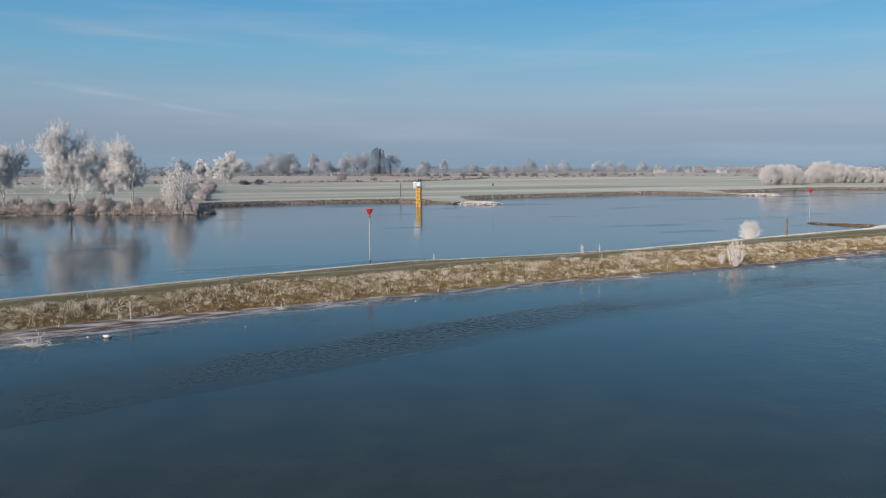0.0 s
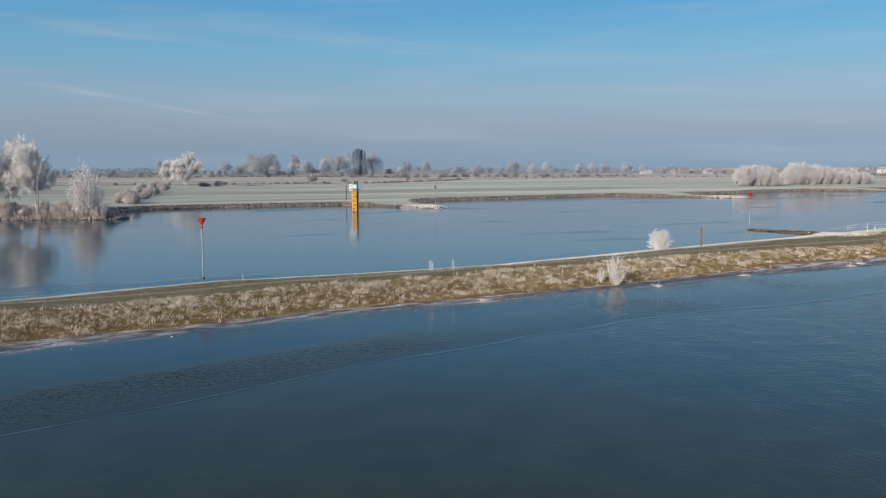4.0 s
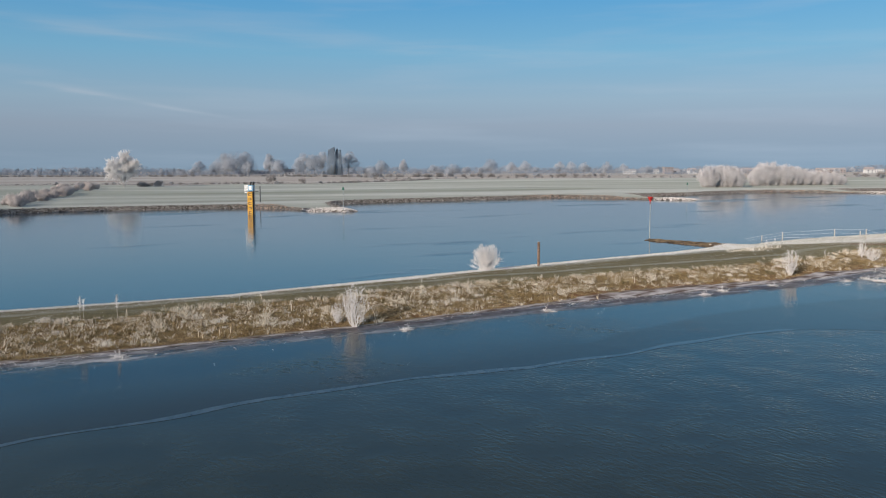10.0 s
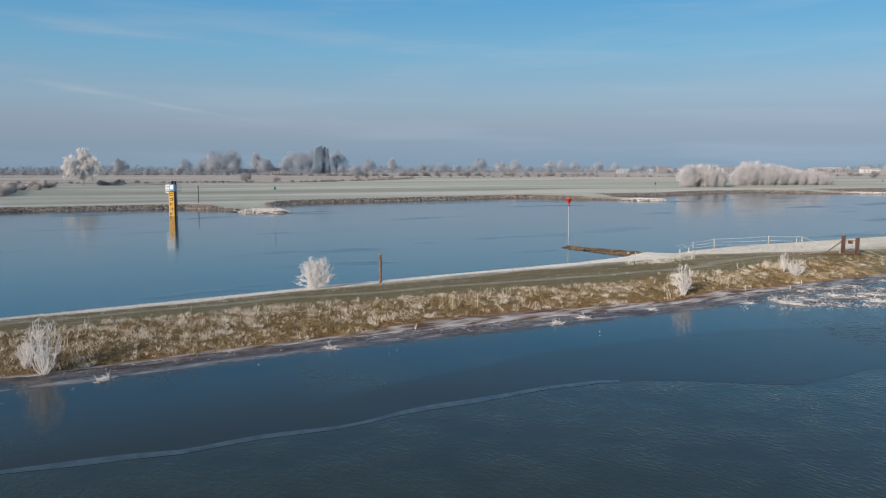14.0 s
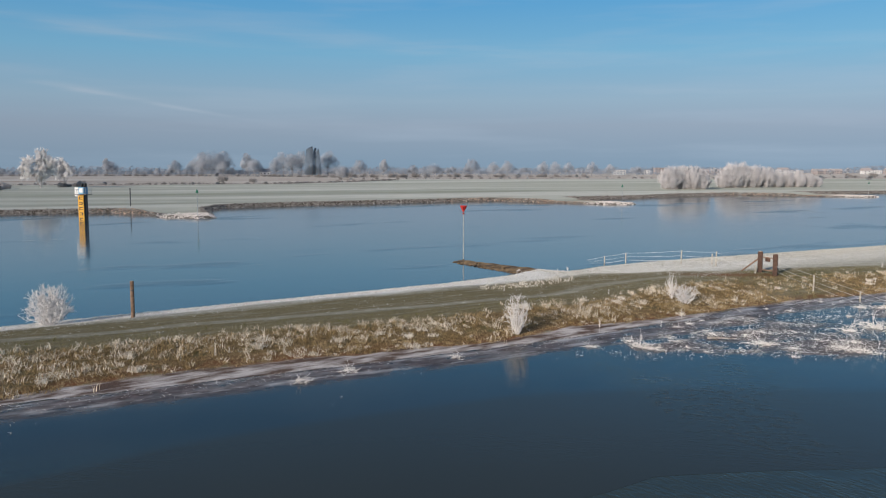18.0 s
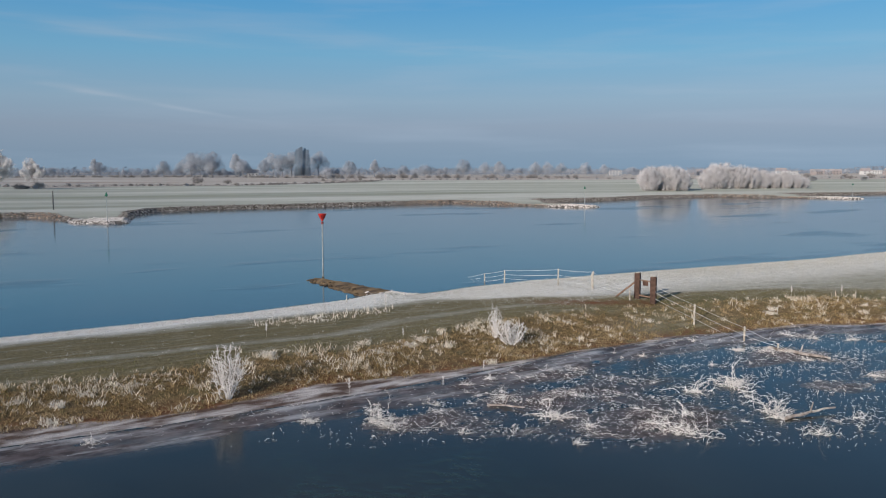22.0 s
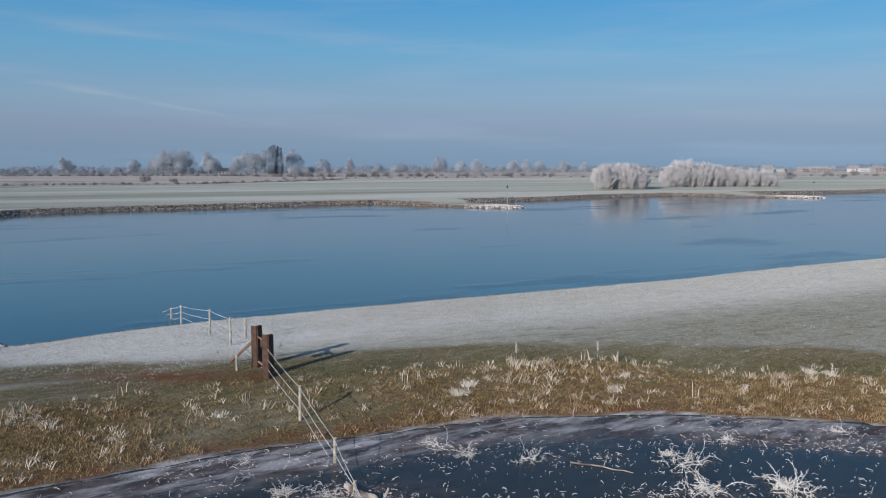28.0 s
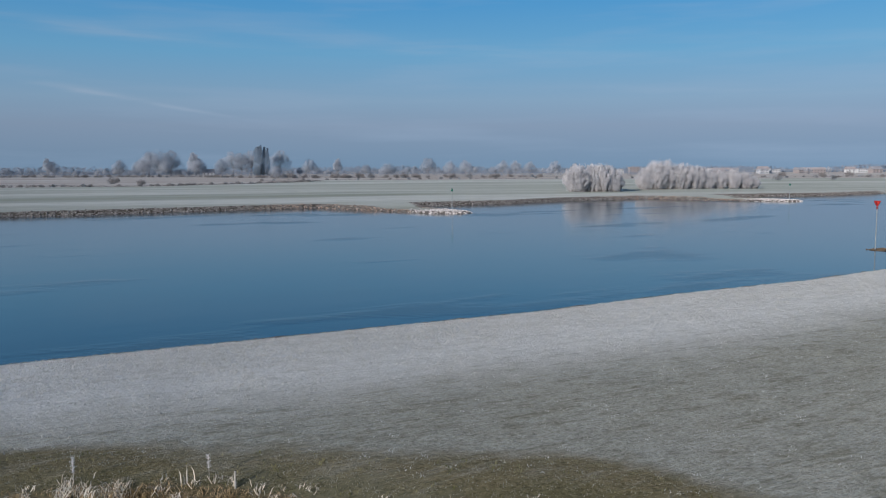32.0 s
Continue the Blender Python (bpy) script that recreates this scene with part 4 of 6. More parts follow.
def lobes_tree(name, label, seed, h, w, mat, lobes=11, per=420, bare=0.22, size=0.26, group="distant tree line", category="tree", rods=0, bark=None, puff=(0.17, 0.25), shade=0.72):
    """A far tree: forked trunk and a rounded crown of many small twig flakes in lobes."""
    rng = np.random.RandomState(seed)
    tips, limbs = [], [(np.array([0, 0, -0.3]), np.array([rng.normal(0, 0.2), 0, h * bare * 1.2]), 0.02 * h, 0.014 * h, 0)]
    fork = limbs[0][1]
    for i in range(lobes):
        a = i * 2.4 + rng.uniform(-0.4, 0.4)
        s = math.sqrt((i + 0.5) / lobes)
        lr = w * rng.uniform(*puff)
        zc = h * bare + (h * (1 - bare) - lr) * (1 - shade * s * s) * rng.uniform(1.0 - shade * 0.28 if shade < 0.73 else 0.55, 1.0)
        c = np.array([math.cos(a) * s * (w / 2 - lr * 0.7), math.sin(a) * s * (w / 2 - lr * 0.7), zc])
        mid = (fork + c) / 2 + np.array([0, 0, -0.04 * h])
        limbs += [(fork, mid, 0.011 * h, 0.008 * h, 1), (mid, c, 0.008 * h, 0.003 * h, 1)]
        d = rng.normal(0, 1, (per, 3))
        d /= np.linalg.norm(d, axis=1, keepdims=True)
        q = c + d * (lr * rng.uniform(0.25, 1.0, per) ** 0.45)[:, None] * np.array([1, 1, 0.9])
        q[:, 2] = np.maximum(q[:, 2], h * bare * 0.6)
        tips += [(p, None) for p in q]
    sprigs = []
    for i in range(rods):
        a, s = i * 2.4, math.sqrt((i + 0.5) / rods)
        p = np.array([math.cos(a) * s * w * 0.2, math.sin(a) * s * w * 0.2, 0])
        e = np.array([math.cos(a) * s * w * 0.5, math.sin(a) * s * w * 0.5, h * (1.04 - 0.45 * s * s) * rng.uniform(0.9, 1.05)])
        for t in np.linspace(0.2, 1.0, 34):
            sprigs.append((p + (e - p) * np.array([t ** 1.4, t ** 1.4, t]) + rng.normal(0, 0.15, 3), None))
    tips += sprigs
    thing = tagged(new(name), label, category, group)
    part("trunk", limb_mesh("trunk", limbs, bark or M_BARK_FAR, 5), None, thing)
    cv, cf = clump_cloud(rng, tips, 1, 0.15, size)
    part("crown", mesh_tris("crown", cv, cf, mat), None, thing)
    return thing


def plume_bush(name, label, seed, h, w, n, per, length, width, mat, group, category="bush", bark=None, spread=0.42, dome=0.5):
    """A bush of many rods rising from a broad foot, each furred along its length with thin rimed twigs."""
    rng = np.random.RandomState(seed)
    a = np.arange(n) * 2.4 + rng.uniform(-0.4, 0.4, n)
    r = np.sqrt((np.arange(n) + 0.5) / n)
    root = np.stack([np.cos(a) * r * w * spread * 0.6, np.sin(a) * r * w * spread * 0.6, np.full(n, -0.1)], 1)
    lift = h * (1 - dome * r ** 2.5) * rng.uniform(0.72, 1.04, n)
    tip = np.stack([np.cos(a) * r * w / 2, np.sin(a) * r * w / 2, lift], 1)
    t = rng.uniform(0.12, 1.0, (n, per)) ** 0.8
    bend = np.stack([t ** 1.5, t ** 1.5, t], 2)
    p = (root[:, None] + (tip - root)[:, None] * bend).reshape(-1, 3) + rng.normal(0, 0.03 * h, (n * per, 3))
    d = np.repeat(tip - root, per, 0)
    d = d / np.linalg.norm(d, axis=1, keepdims=True) + rng.normal(0, 0.45, p.shape)
    d /= np.linalg.norm(d, axis=1, keepdims=True)
    q = np.cross(d, rng.normal(0, 1, d.shape))
    q *= (width * rng.uniform(0.5, 1.2, len(p)) / (np.linalg.norm(q, axis=1) + 1e-6))[:, None]
    e = d * (length * rng.uniform(0.4, 1.2, len(p)))[:, None] * 0.5
    p[:, 2] = np.maximum(p[:, 2], 0.05)
    v = np.stack([p - e, p + q, p + e, p - q], 1).reshape(-1, 3)
    f = (np.array([(0, 1, 2), (0, 2, 3)])[None] + (np.arange(len(p)) * 4)[:, None, None]).reshape(-1, 3)
    thing = tagged(new(name), label, category, group)
    k = np.arange(0, n, max(1, n // 60))
    mid = root + (tip - root) * np.array([0.35, 0.35, 0.5])
    rr = np.full(len(k), 0.006 * h)
    bv, bf = join_tris(tubes(root[k], mid[k], rr, rr * 0.7, 4), tubes(mid[k], tip[k], rr * 0.7, rr * 0.2, 4))
    part("stool", mesh_tris("stool", bv, bf, bark or M_BARK_RIME), None, thing)
    tagged(part("crown", mesh_tris("crown", v, f, mat), None, thing), kind="stuff")
    return thing


# willows on the wooded point
LABEL_W = "tall bare willow white with hoar frost on the wooded river point"
w1 = put(make_tree("willow_tree", LABEL_W, 11, 17.6, 3, 0.30, 3, 2, 7, 0.95, 0.042, 0.45, 0.35, 0.42, crown=M_WILLOW, bark=M_BARK_RIME, width=11.5, foot=2.0), -71.8, 155.5, 20)
w2 = put(make_tree("willow_tree", LABEL_W, 12, 14.6, 2, 0.26, 3, 2, 8, 0.8, 0.040, 0.3, 0.4, 0.36, crown=M_WILLOW, bark=M_BARK_RIME, width=8.4, foot=1.5), -59.8, 154.5, 0)
w3 = again(w2, -84.0, 155, 130, 0.95)
w4 = again(w2, -66.0, 157, 200, 0.78)
w5 = put(plume_bush("willow_tree", "small frosted willow spreading low at the tip of the point", 13, 9.6, 6.4, 90, 60, 0.55, 0.05, M_TWIG, "", "tree", dome=0.55), -50.5, 153.6, 50)
again(w1, -94.5, 158, 80, 0.85)
again(w5, -103, 156, 10, 1.2)

SHR = "low leafless shrub under the willows, coated in pinkish white frost"
us = plume_bush("riverside_shrub", SHR, 21, 2.6, 4.4, 70, 30, 0.45, 0.045, M_BRUSH, "shrubs under the willows", "shrub", dome=0.6)
put(us, -47.6, 153.2, 10)
rng = np.random.RandomState(5)
for i in range(46):
    sx = -101 + i * 1.18 + rng.uniform(-0.7, 0.7)
    again(us, sx, 153.4 + rng.uniform(0.0, 3.6) + (0.8 if sx < -80 else 0), rng.uniform(0, 360), rng.uniform(0.45, 1.05))
for i in range(44):
    again(us, -60 - i * 0.9 + rng.uniform(-4, 4), 196 + i * 3.1 + rng.uniform(-4, 4), rng.uniform(0, 360), rng.uniform(0.6, 1.1))

def fan_shrub(name, label, seed, h, w, n, r, twig, per, mat, foot=0.1, dome=0.35, category="shrub", group="", branch="branch", sides=4, split=True, floor=0.0, bend=0.5):
    """A shrub of rimed branches fanning out from its foot, each with short stout twigs."""
    rng = np.random.RandomState(seed)
    thing = tagged(new(name), label, category, group)
    tw, every = [], []
    for i in range(n):
        a, s = i * 2.4 + rng.uniform(-0.5, 0.5), math.sqrt((i + 0.6) / n) * rng.uniform(0.85, 1.05)
        root = np.array([math.cos(a) * foot * s, math.sin(a) * foot * s, -0.06])
        tip = np.array([math.cos(a) * w / 2 * s, math.sin(a) * w / 2 * s, max(h * (1 - dome * s ** 3) * rng.uniform(0.82, 1.0), floor)])
        limbs, p = [], root
        for q in range(1, 6):
            t = q / 5
            e = root + (tip - root) * np.array([t ** (1 + bend), t ** (1 + bend), t]) + rng.normal(0, 0.025 * h, 3) * (t < 1)
            limbs.append((p, e, r * (1 - 0.75 * (t - 0.2)), r * (1 - 0.75 * t), 0))
            d = e - p
            if q >= 2:
                for _ in range(per):
                    g = d / (np.linalg.norm(d) + 1e-6) + rng.normal(0, 0.8, 3) + np.array([0, 0, 0.2])
                    g /= np.linalg.norm(g)
                    b = p + d * rng.uniform(0, 1)
                    ln = twig * rng.uniform(0.45, 1.15)
                    m = b + g * ln * 0.55
                    g2 = g + rng.normal(0, 0.4, 3)
                    tw += [(b, m, r * 0.55, r * 0.45, 1), (m, m + g2 / np.linalg.norm(g2) * ln * 0.45, r * 0.45, r * 0.2, 1), (m, m + (g + rng.normal(0, 0.6, 3)) * ln * 0.28, r * 0.4, r * 0.2, 1)]
            p = e
        if split:
            part(branch, limb_mesh(branch, limbs, mat, sides), None, thing)
        every += limbs
    if not split:
        part("stool", limb_mesh("stool", every, mat, 3), None, thing)
    tagged(part("crown", limb_mesh("crown", tw, mat, 3), None, thing), kind="stuff")
    return thing


# lone rimed tree and the smaller one behind it beyond the meadow
t1 = put(make_tree("frosted_tree", "round frosted tree standing alone on the far meadow", 31, 14.6, 3, 0.26, 3, 2, 8, 0.9, 0.060, 0.6, 0.3, 0.42, crown=M_WILLOW, bark=M_BARK_RIME, width=12.0, foot=1.5), -89.2, 338, 0)
again(t1, -134.3, 455, 120, 0.90)

# thickets of rimed bushes on the far bank
FB = "dense thicket bush white with hoar frost on the far bank"
fb = plume_bush("thicket_bush", FB, 41, 8.8, 9.6, 170, 46, 0.9, 0.085, M_TWIG_MID, "thicket on the far bank")
fb2 = plume_bush("thicket_bush", FB, 42, 9.0, 8.6, 160, 46, 0.9, 0.085, M_TWIG_MID, "thicket on the far bank", dome=0.6)
put(fb, 135.0, 342.5, 0)
put(fb2, 139.5, 345.0, 0)
for kk, bx, by, bs, bt in [(0, 143.5, 344, 1.02, 150), (1, 147.0, 344, 0.80, 60), (0, 141.5, 348, 0.98, 20), (1, 161.5, 363, 0.86, 30), (0, 165.0, 364, 1.04, 90), (1, 169.0, 366, 1.14, 10), (0, 174, 366, 1.02, 250), (1, 166.5, 369, 1.1, 200),
                           (0, 179, 367, 0.96, 140), (1, 184, 368, 0.82, 330), (0, 188.5, 369, 0.74, 70), (1, 193, 369, 0.78, 180), (0, 197.5, 370, 0.66, 180), (0, 201, 371, 0.5, 20)]:
    again((fb, fb2)[kk], bx, by, bt, bs)

# shrubs on the tongue of land
b1 = put(fan_shrub("round_bush", "small ball-shaped bush thick with white frost on the river bank", 51, 2.05, 2.5, 84, 0.021, 0.36, 4, M_TWIG, 0.20, 0.80, "bush", floor=0.22, bend=0.1), 32.75, 88.0, 0)
s1 = put(fan_shrub("frosted_shrub", "upright leafless shrub rooted at the ice edge, white with frost", 52, 2.4, 1.8, 24, 0.017, 0.34, 5, M_TWIG, 0.12, 0.62, bend=-0.15), 24.5, 68.9, 0, 0.0)
s2 = put(fan_shrub("frosted_shrub", "slender white-frosted shrub at the foot of the grassy bank", 53, 2.05, 1.5, 24, 0.016, 0.30, 5, M_TWIG, 0.10, 0.55, bend=-0.1), 56.1, 87.7, 0)
s3 = put(fan_shrub("frosted_shrub", "lopsided white-frosted shrub leaning in dry grass", 54, 1.15, 1.7, 26, 0.016, 0.26, 5, M_TWIG, 0.10, 0.55, bend=-0.15), 67.1, 96.3, 30)
s4 = put(fan_shrub("frosted_shrub", "narrow upright frosted shrub in dry grass", 55, 1.5, 0.85, 12, 0.015, 0.26, 5, M_TWIG, 0.06, 0.5, bend=0.3), 66.35, 96.75, 0)
again(s2, 23.5, 69.4, 140, 0.55)


# ---- distant woods, hedges and houses ----
FT = "bare tree in the hazy tree line, pale with frost and haze"
far_kinds = [(lobes_tree("distant_tree", FT, 60, 14.0, 13.0, M_TWIG_HAZED, 12), 14.0),
             (lobes_tree("distant_tree", "broad spreading bare tree in the hazy tree line", 61, 14.0, 19.0, M_TWIG_HAZED, 16, bare=0.18), 14.0),
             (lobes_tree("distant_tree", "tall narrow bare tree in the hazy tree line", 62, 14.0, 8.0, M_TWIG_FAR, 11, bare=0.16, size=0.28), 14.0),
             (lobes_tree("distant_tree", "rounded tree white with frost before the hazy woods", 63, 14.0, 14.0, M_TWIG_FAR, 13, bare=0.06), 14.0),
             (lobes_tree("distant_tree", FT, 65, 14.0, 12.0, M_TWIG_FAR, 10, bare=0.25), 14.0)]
used = set()


def far_tree(kind, x, y, h, rng):
    t, full = far_kinds[kind]
    if kind in used:
        return again(t, x, y, rng.uniform(0, 360), h / full)
    used.add(kind)
    return put(t, x, y, rng.uniform(0, 360), None, h / full)


rng = np.random.RandomState(8)
for kind, fx, fy, h in [(1, -178, 870, 28), (0, -190, 880, 27), (0, -168, 876, 28), (4, -166, 800, 17), (4, -147, 800, 16.5), (0, -211, 860, 18), (0, -200, 880, 17), (2, -278, 860, 20), (0, -274, 862, 17), (0, -242, 840, 8.4),
                        (4, -218, 830, 8.3), (2, -137, 850, 25), (4, -124, 820, 18.5), (0, -114, 782, 17), (4, -104, 860, 26), (0, -101, 810, 18), (4, -84, 850, 27), (4, -58, 850, 27), (0, -92, 845, 24), (3, -19, 640, 11.3), (0, -22, 800, 17),
                        (2, -3, 840, 18), (0, 27, 800, 12), (1, 46, 800, 13.6), (0, 81, 800, 18), (4, 100, 790, 14.6), (4, 113, 790, 15.6), (4, 145, 790, 15), (4, 156, 790, 15), (4, 168, 792, 14), (4, 191, 800, 14.6), (4, 212, 820, 12.6),
                        (1, -373, 860, 6), (1, -347, 900, 7), (0, -314, 900, 8), (4, 476, 900, 8.2), (4, 330, 880, 9), (3, 420, 820, 8), (0, -430, 880, 9), (0, -520, 900, 12), (4, -480, 860, 10)]:
    far_tree(kind, fx, fy, h, rng)
for i in range(90):
    fx = rng.uniform(-620, 330)
    far_tree(int((0, 0, 4, 1, 0)[rng.randint(0, 5)]), fx, rng.uniform(860, 1120), rng.uniform(6, 11), rng)
for i in range(26):
    far_tree(int((0, 4, 1)[rng.randint(0, 3)]), rng.uniform(330, 980), rng.uniform(900, 1200), rng.uniform(5, 9), rng)


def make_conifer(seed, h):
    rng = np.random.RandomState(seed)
    thing = tagged(new("conifer"), "conifer coloured pale blue for haze, rising out of the tree line", "tree", "dark conifers")
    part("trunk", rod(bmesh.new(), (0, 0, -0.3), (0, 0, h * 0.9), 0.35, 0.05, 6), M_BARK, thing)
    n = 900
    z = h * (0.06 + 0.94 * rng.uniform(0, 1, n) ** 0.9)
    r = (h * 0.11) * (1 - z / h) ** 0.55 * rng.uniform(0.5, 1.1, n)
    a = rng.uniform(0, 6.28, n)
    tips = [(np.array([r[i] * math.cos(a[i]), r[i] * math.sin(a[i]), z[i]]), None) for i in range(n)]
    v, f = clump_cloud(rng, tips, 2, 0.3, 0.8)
    # the needle colour is paled and blued to stand for haze
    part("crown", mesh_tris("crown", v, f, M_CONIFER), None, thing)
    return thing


c1 = put(make_conifer(71, 27), -72, 824)
for cx, cy, cs in [(-69.2, 823, 1.02), (-66.6, 826, 0.98), (-63.6, 824, 0.93), (-74.6, 828, 0.96), (-71, 829, 1.0)]:
    again(c1, cx, cy, cx * 7, cs)

HB = "low bush in a field hedge, brown and grey with frost"
hb = lobes_tree("hedge_bush", HB, 81, 2.4, 4.4, M_HEDGE, 8, 60, 0.05, 0.30, "field hedges", "bush")
hb2 = lobes_tree("hedge_bush", "frosted bush in a field hedge, pale and rounded", 82, 3.0, 4.8, M_TWIG_FAR, 8, 60, 0.05, 0.32, "field hedges", "bush")
put(hb, -86, 347)
put(hb2, -80, 349)


def hedge(line, gap, lo, hi, pale, seed):
    rng = np.random.RandomState(seed)
    for hx, hy in dense(line, gap)[:-1]:
        if rng.uniform() < 0.82:
            again(hb2 if rng.uniform() < pale else hb, hx + rng.normal(0, gap * 0.3), hy + rng.normal(0, 2.0), rng.uniform(0, 360), rng.uniform(lo, hi))


hedge([(-84, 347), (-96, 385), (-62, 394), (-18, 411), (-4, 440), (10, 480), (26, 538)], 3.0, 0.28, 0.62, 0.12, 1)
hedge([(-420, 372), (-250, 385), (-110, 390)], 4.0, 0.3, 0.6, 0.2, 2)
hedge([(-10, 560), (60, 590), (140, 600), (300, 620), (520, 700)], 6.0, 0.3, 0.7, 0.25, 3)
hedge([(-640, 860), (-300, 850), (-120, 800), (-30, 700)], 5.0, 0.7, 1.3, 0.1, 4)
hedge([(-30, 690), (60, 690), (170, 700)], 6.5, 0.8, 1.5, 0.15, 7)
hedge([(200, 560), (330, 600), (520, 640)], 14.0, 0.6, 1.3, 0.4, 5)
for hx, hy, hh in [(-19, 690, 4.7), (-8, 690, 3.8), (-1, 692, 3.3), (15, 690, 4.6), (22, 688, 3.8), (32, 690, 4.6), (52, 690, 2.8), (65, 690, 4.1), (74, 692, 3.7), (101, 690, 3.7), (130, 690, 3.2), (154, 690, 2.3), (165, 690, 2.7), (343, 690, 3.8), (372, 690, 3.3), (392, 690, 4.2), (-40, 450, 2.6)]:
    again(hb, hx, hy, hx * 13, hh / 2.4)
for hx, hy, hh in [(236, 470, 4.5), (262, 500, 3.5), (300, 520, 3.0)]:
    again(hb2, hx, hy, hx * 13, hh / 3.0)
again(hb, -60, 470, 0, 1.6)


def rough_strip(line, wide, tall, n, seed):
    """Dead weeds and brambles running along a field edge."""
    rng = np.random.RandomState(seed)
    pts = np.array(dense(line, 2.0))
    q = pts[rng.randint(0, len(pts), n)] + rng.normal(0, wide, (n, 2)) + rng.uniform(-1, 1, (n, 1)) * np.array([1.0, 0.25])
    lift = np.clip(0.6 + 0.5 * wobble(q[:, 0], q[:, 1], 0.15, seed), 0.2, 1.2)
    z = height_at(q[:, 0], q[:, 1]) + tall * lift * rng.uniform(0, 1, n)
    v, f = clump_cloud(rng, [(np.array([a, b, c]), None) for (a, b), c in zip(q, z)], 1, 0.05, 0.34)
    tagged(new("field_edge_weeds", mesh_tris("field_edge_weeds", v, f, M_HEDGE)), "low dead weeds and brambles along a field edge", "weeds", kind="stuff")


rough_strip([(-420, 372), (-250, 385), (-96, 388), (-62, 394), (-18, 411), (-4, 440), (10, 480), (26, 538)], 0.8, 1.0, 9000, 1)
rough_strip([(-640, 862), (-300, 852), (-120, 802), (-30, 702), (60, 692), (170, 702), (330, 800)], 2.0, 2.0, 14000, 2)
rough_strip([(-10, 560), (60, 590), (140, 600), (300, 620), (520, 700)], 1.2, 0.6, 5000, 3)


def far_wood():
    """The thin belt of woods along the horizon, haze put into its blue-grey colour."""
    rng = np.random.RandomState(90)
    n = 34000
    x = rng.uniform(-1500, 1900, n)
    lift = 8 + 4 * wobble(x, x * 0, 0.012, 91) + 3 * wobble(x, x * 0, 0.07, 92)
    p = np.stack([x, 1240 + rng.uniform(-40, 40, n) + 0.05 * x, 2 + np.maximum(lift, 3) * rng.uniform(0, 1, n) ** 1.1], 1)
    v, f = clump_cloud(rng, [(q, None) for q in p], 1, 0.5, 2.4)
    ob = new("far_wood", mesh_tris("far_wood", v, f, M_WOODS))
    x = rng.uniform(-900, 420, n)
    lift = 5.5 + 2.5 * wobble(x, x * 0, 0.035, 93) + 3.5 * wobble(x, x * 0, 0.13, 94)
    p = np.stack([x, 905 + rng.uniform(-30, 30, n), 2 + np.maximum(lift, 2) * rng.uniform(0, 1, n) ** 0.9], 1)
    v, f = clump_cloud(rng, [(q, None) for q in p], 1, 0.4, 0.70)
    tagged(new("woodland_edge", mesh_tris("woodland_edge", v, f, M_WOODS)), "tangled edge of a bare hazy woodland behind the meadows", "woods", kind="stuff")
    tagged(ob, "belt of bare woods along the horizon, coloured grey for haze", "woods", kind="stuff")


far_wood()


def make_house(w, d, h, roof, wall_mat, roof_mat, label, category="house", floors=2):
    thing = tagged(new("house" if category == "house" else "apartment_block"), label, category, "village on the horizon")
    part("wall", box(bmesh.new(), 0, 0, h / 2, w, d, h, 0.05), wall_mat, thing)
    bm = bmesh.new()
    if roof > 0.6:
        e = 0.4
        vs = [bm.verts.new(c) for c in ((-w / 2 - e, -d / 2 - e, h), (w / 2 + e, -d / 2 - e, h), (w / 2 + e, d / 2 + e, h), (-w / 2 - e, d / 2 + e, h), (-w / 2 - e, 0, h + roof), (w / 2 + e, 0, h + roof))]
        for ids in ((0, 1, 5, 4), (2, 3, 4, 5), (1, 2, 5), (3, 0, 4), (3, 2, 1, 0)):
            bm.faces.new([vs[i] for i in ids])
    else:
        box(bm, 0, 0, h + roof / 2, w + 0.4, d + 0.4, roof, 0.04)
    part("roof", bm, roof_mat, thing)
    n = max(2, int(w / 3.2))
    for fl in range(floors):
        for i in range(n):
            pane = part("window", box(bmesh.new(), -w / 2 + (i + 0.5) * w / n, -d / 2 - 0.02, h / floors * (fl + 0.55), min(1.5, w / n * 0.5), 0.1, h / floors * 0.45), M_PANE, thing)
    return thing


blk = put(make_house(14, 9, 5.2, 0.4, M_WALL, M_ROOF, "pale flat-roofed apartment block in the distant village", "apartment block", 2), 260, 1000, -8)
again(blk, 288, 1004, 6)
tall = put(make_house(11, 9, 7.5, 0.5, M_BRICK, M_ROOF, "brown brick apartment block in the distant village", "apartment block", 3), 306, 1000, 0)
h1 = put(make_house(9, 7, 3.8, 2.8, M_WALL, M_ROOF_RED, "white house with tiled roof in the distant village"), 330, 985, 10)
h2 = put(make_house(34, 8, 4.0, 2.6, M_BRICK, M_ROOF_RED, "row of brick terraced houses in the distant village"), 372, 1010, 4)
h3 = put(make_house(10, 7, 3.6, 2.6, M_BRICK, M_ROOF, "brick house with slate roof in the distant village"), 348, 1000, -20)
for k2, hx, hy, tt, ss in [(h2, 415, 1030, -4, 1.0), (h1, 446, 990, 4, 1.2), (blk, 464, 1005, 3, 0.85), (h3, 484, 985, 30, 1.0), (h2, 520, 1040, -6, 1.0), (h1, 552, 1010, 0, 1.1), (h3, 575, 1000, 10, 1.2), (blk, 600, 1080, 5, 0.9),
                            (h2, 650, 1060, 0, 1.0), (h1, 690, 1040, -12, 1.2), (h3, 720, 1050, 22, 1.1), (h2, 780, 1100, 3, 1.1), (h3, 320, 1020, 0, 1.0)]:
    again(k2, hx, hy, tt, ss)
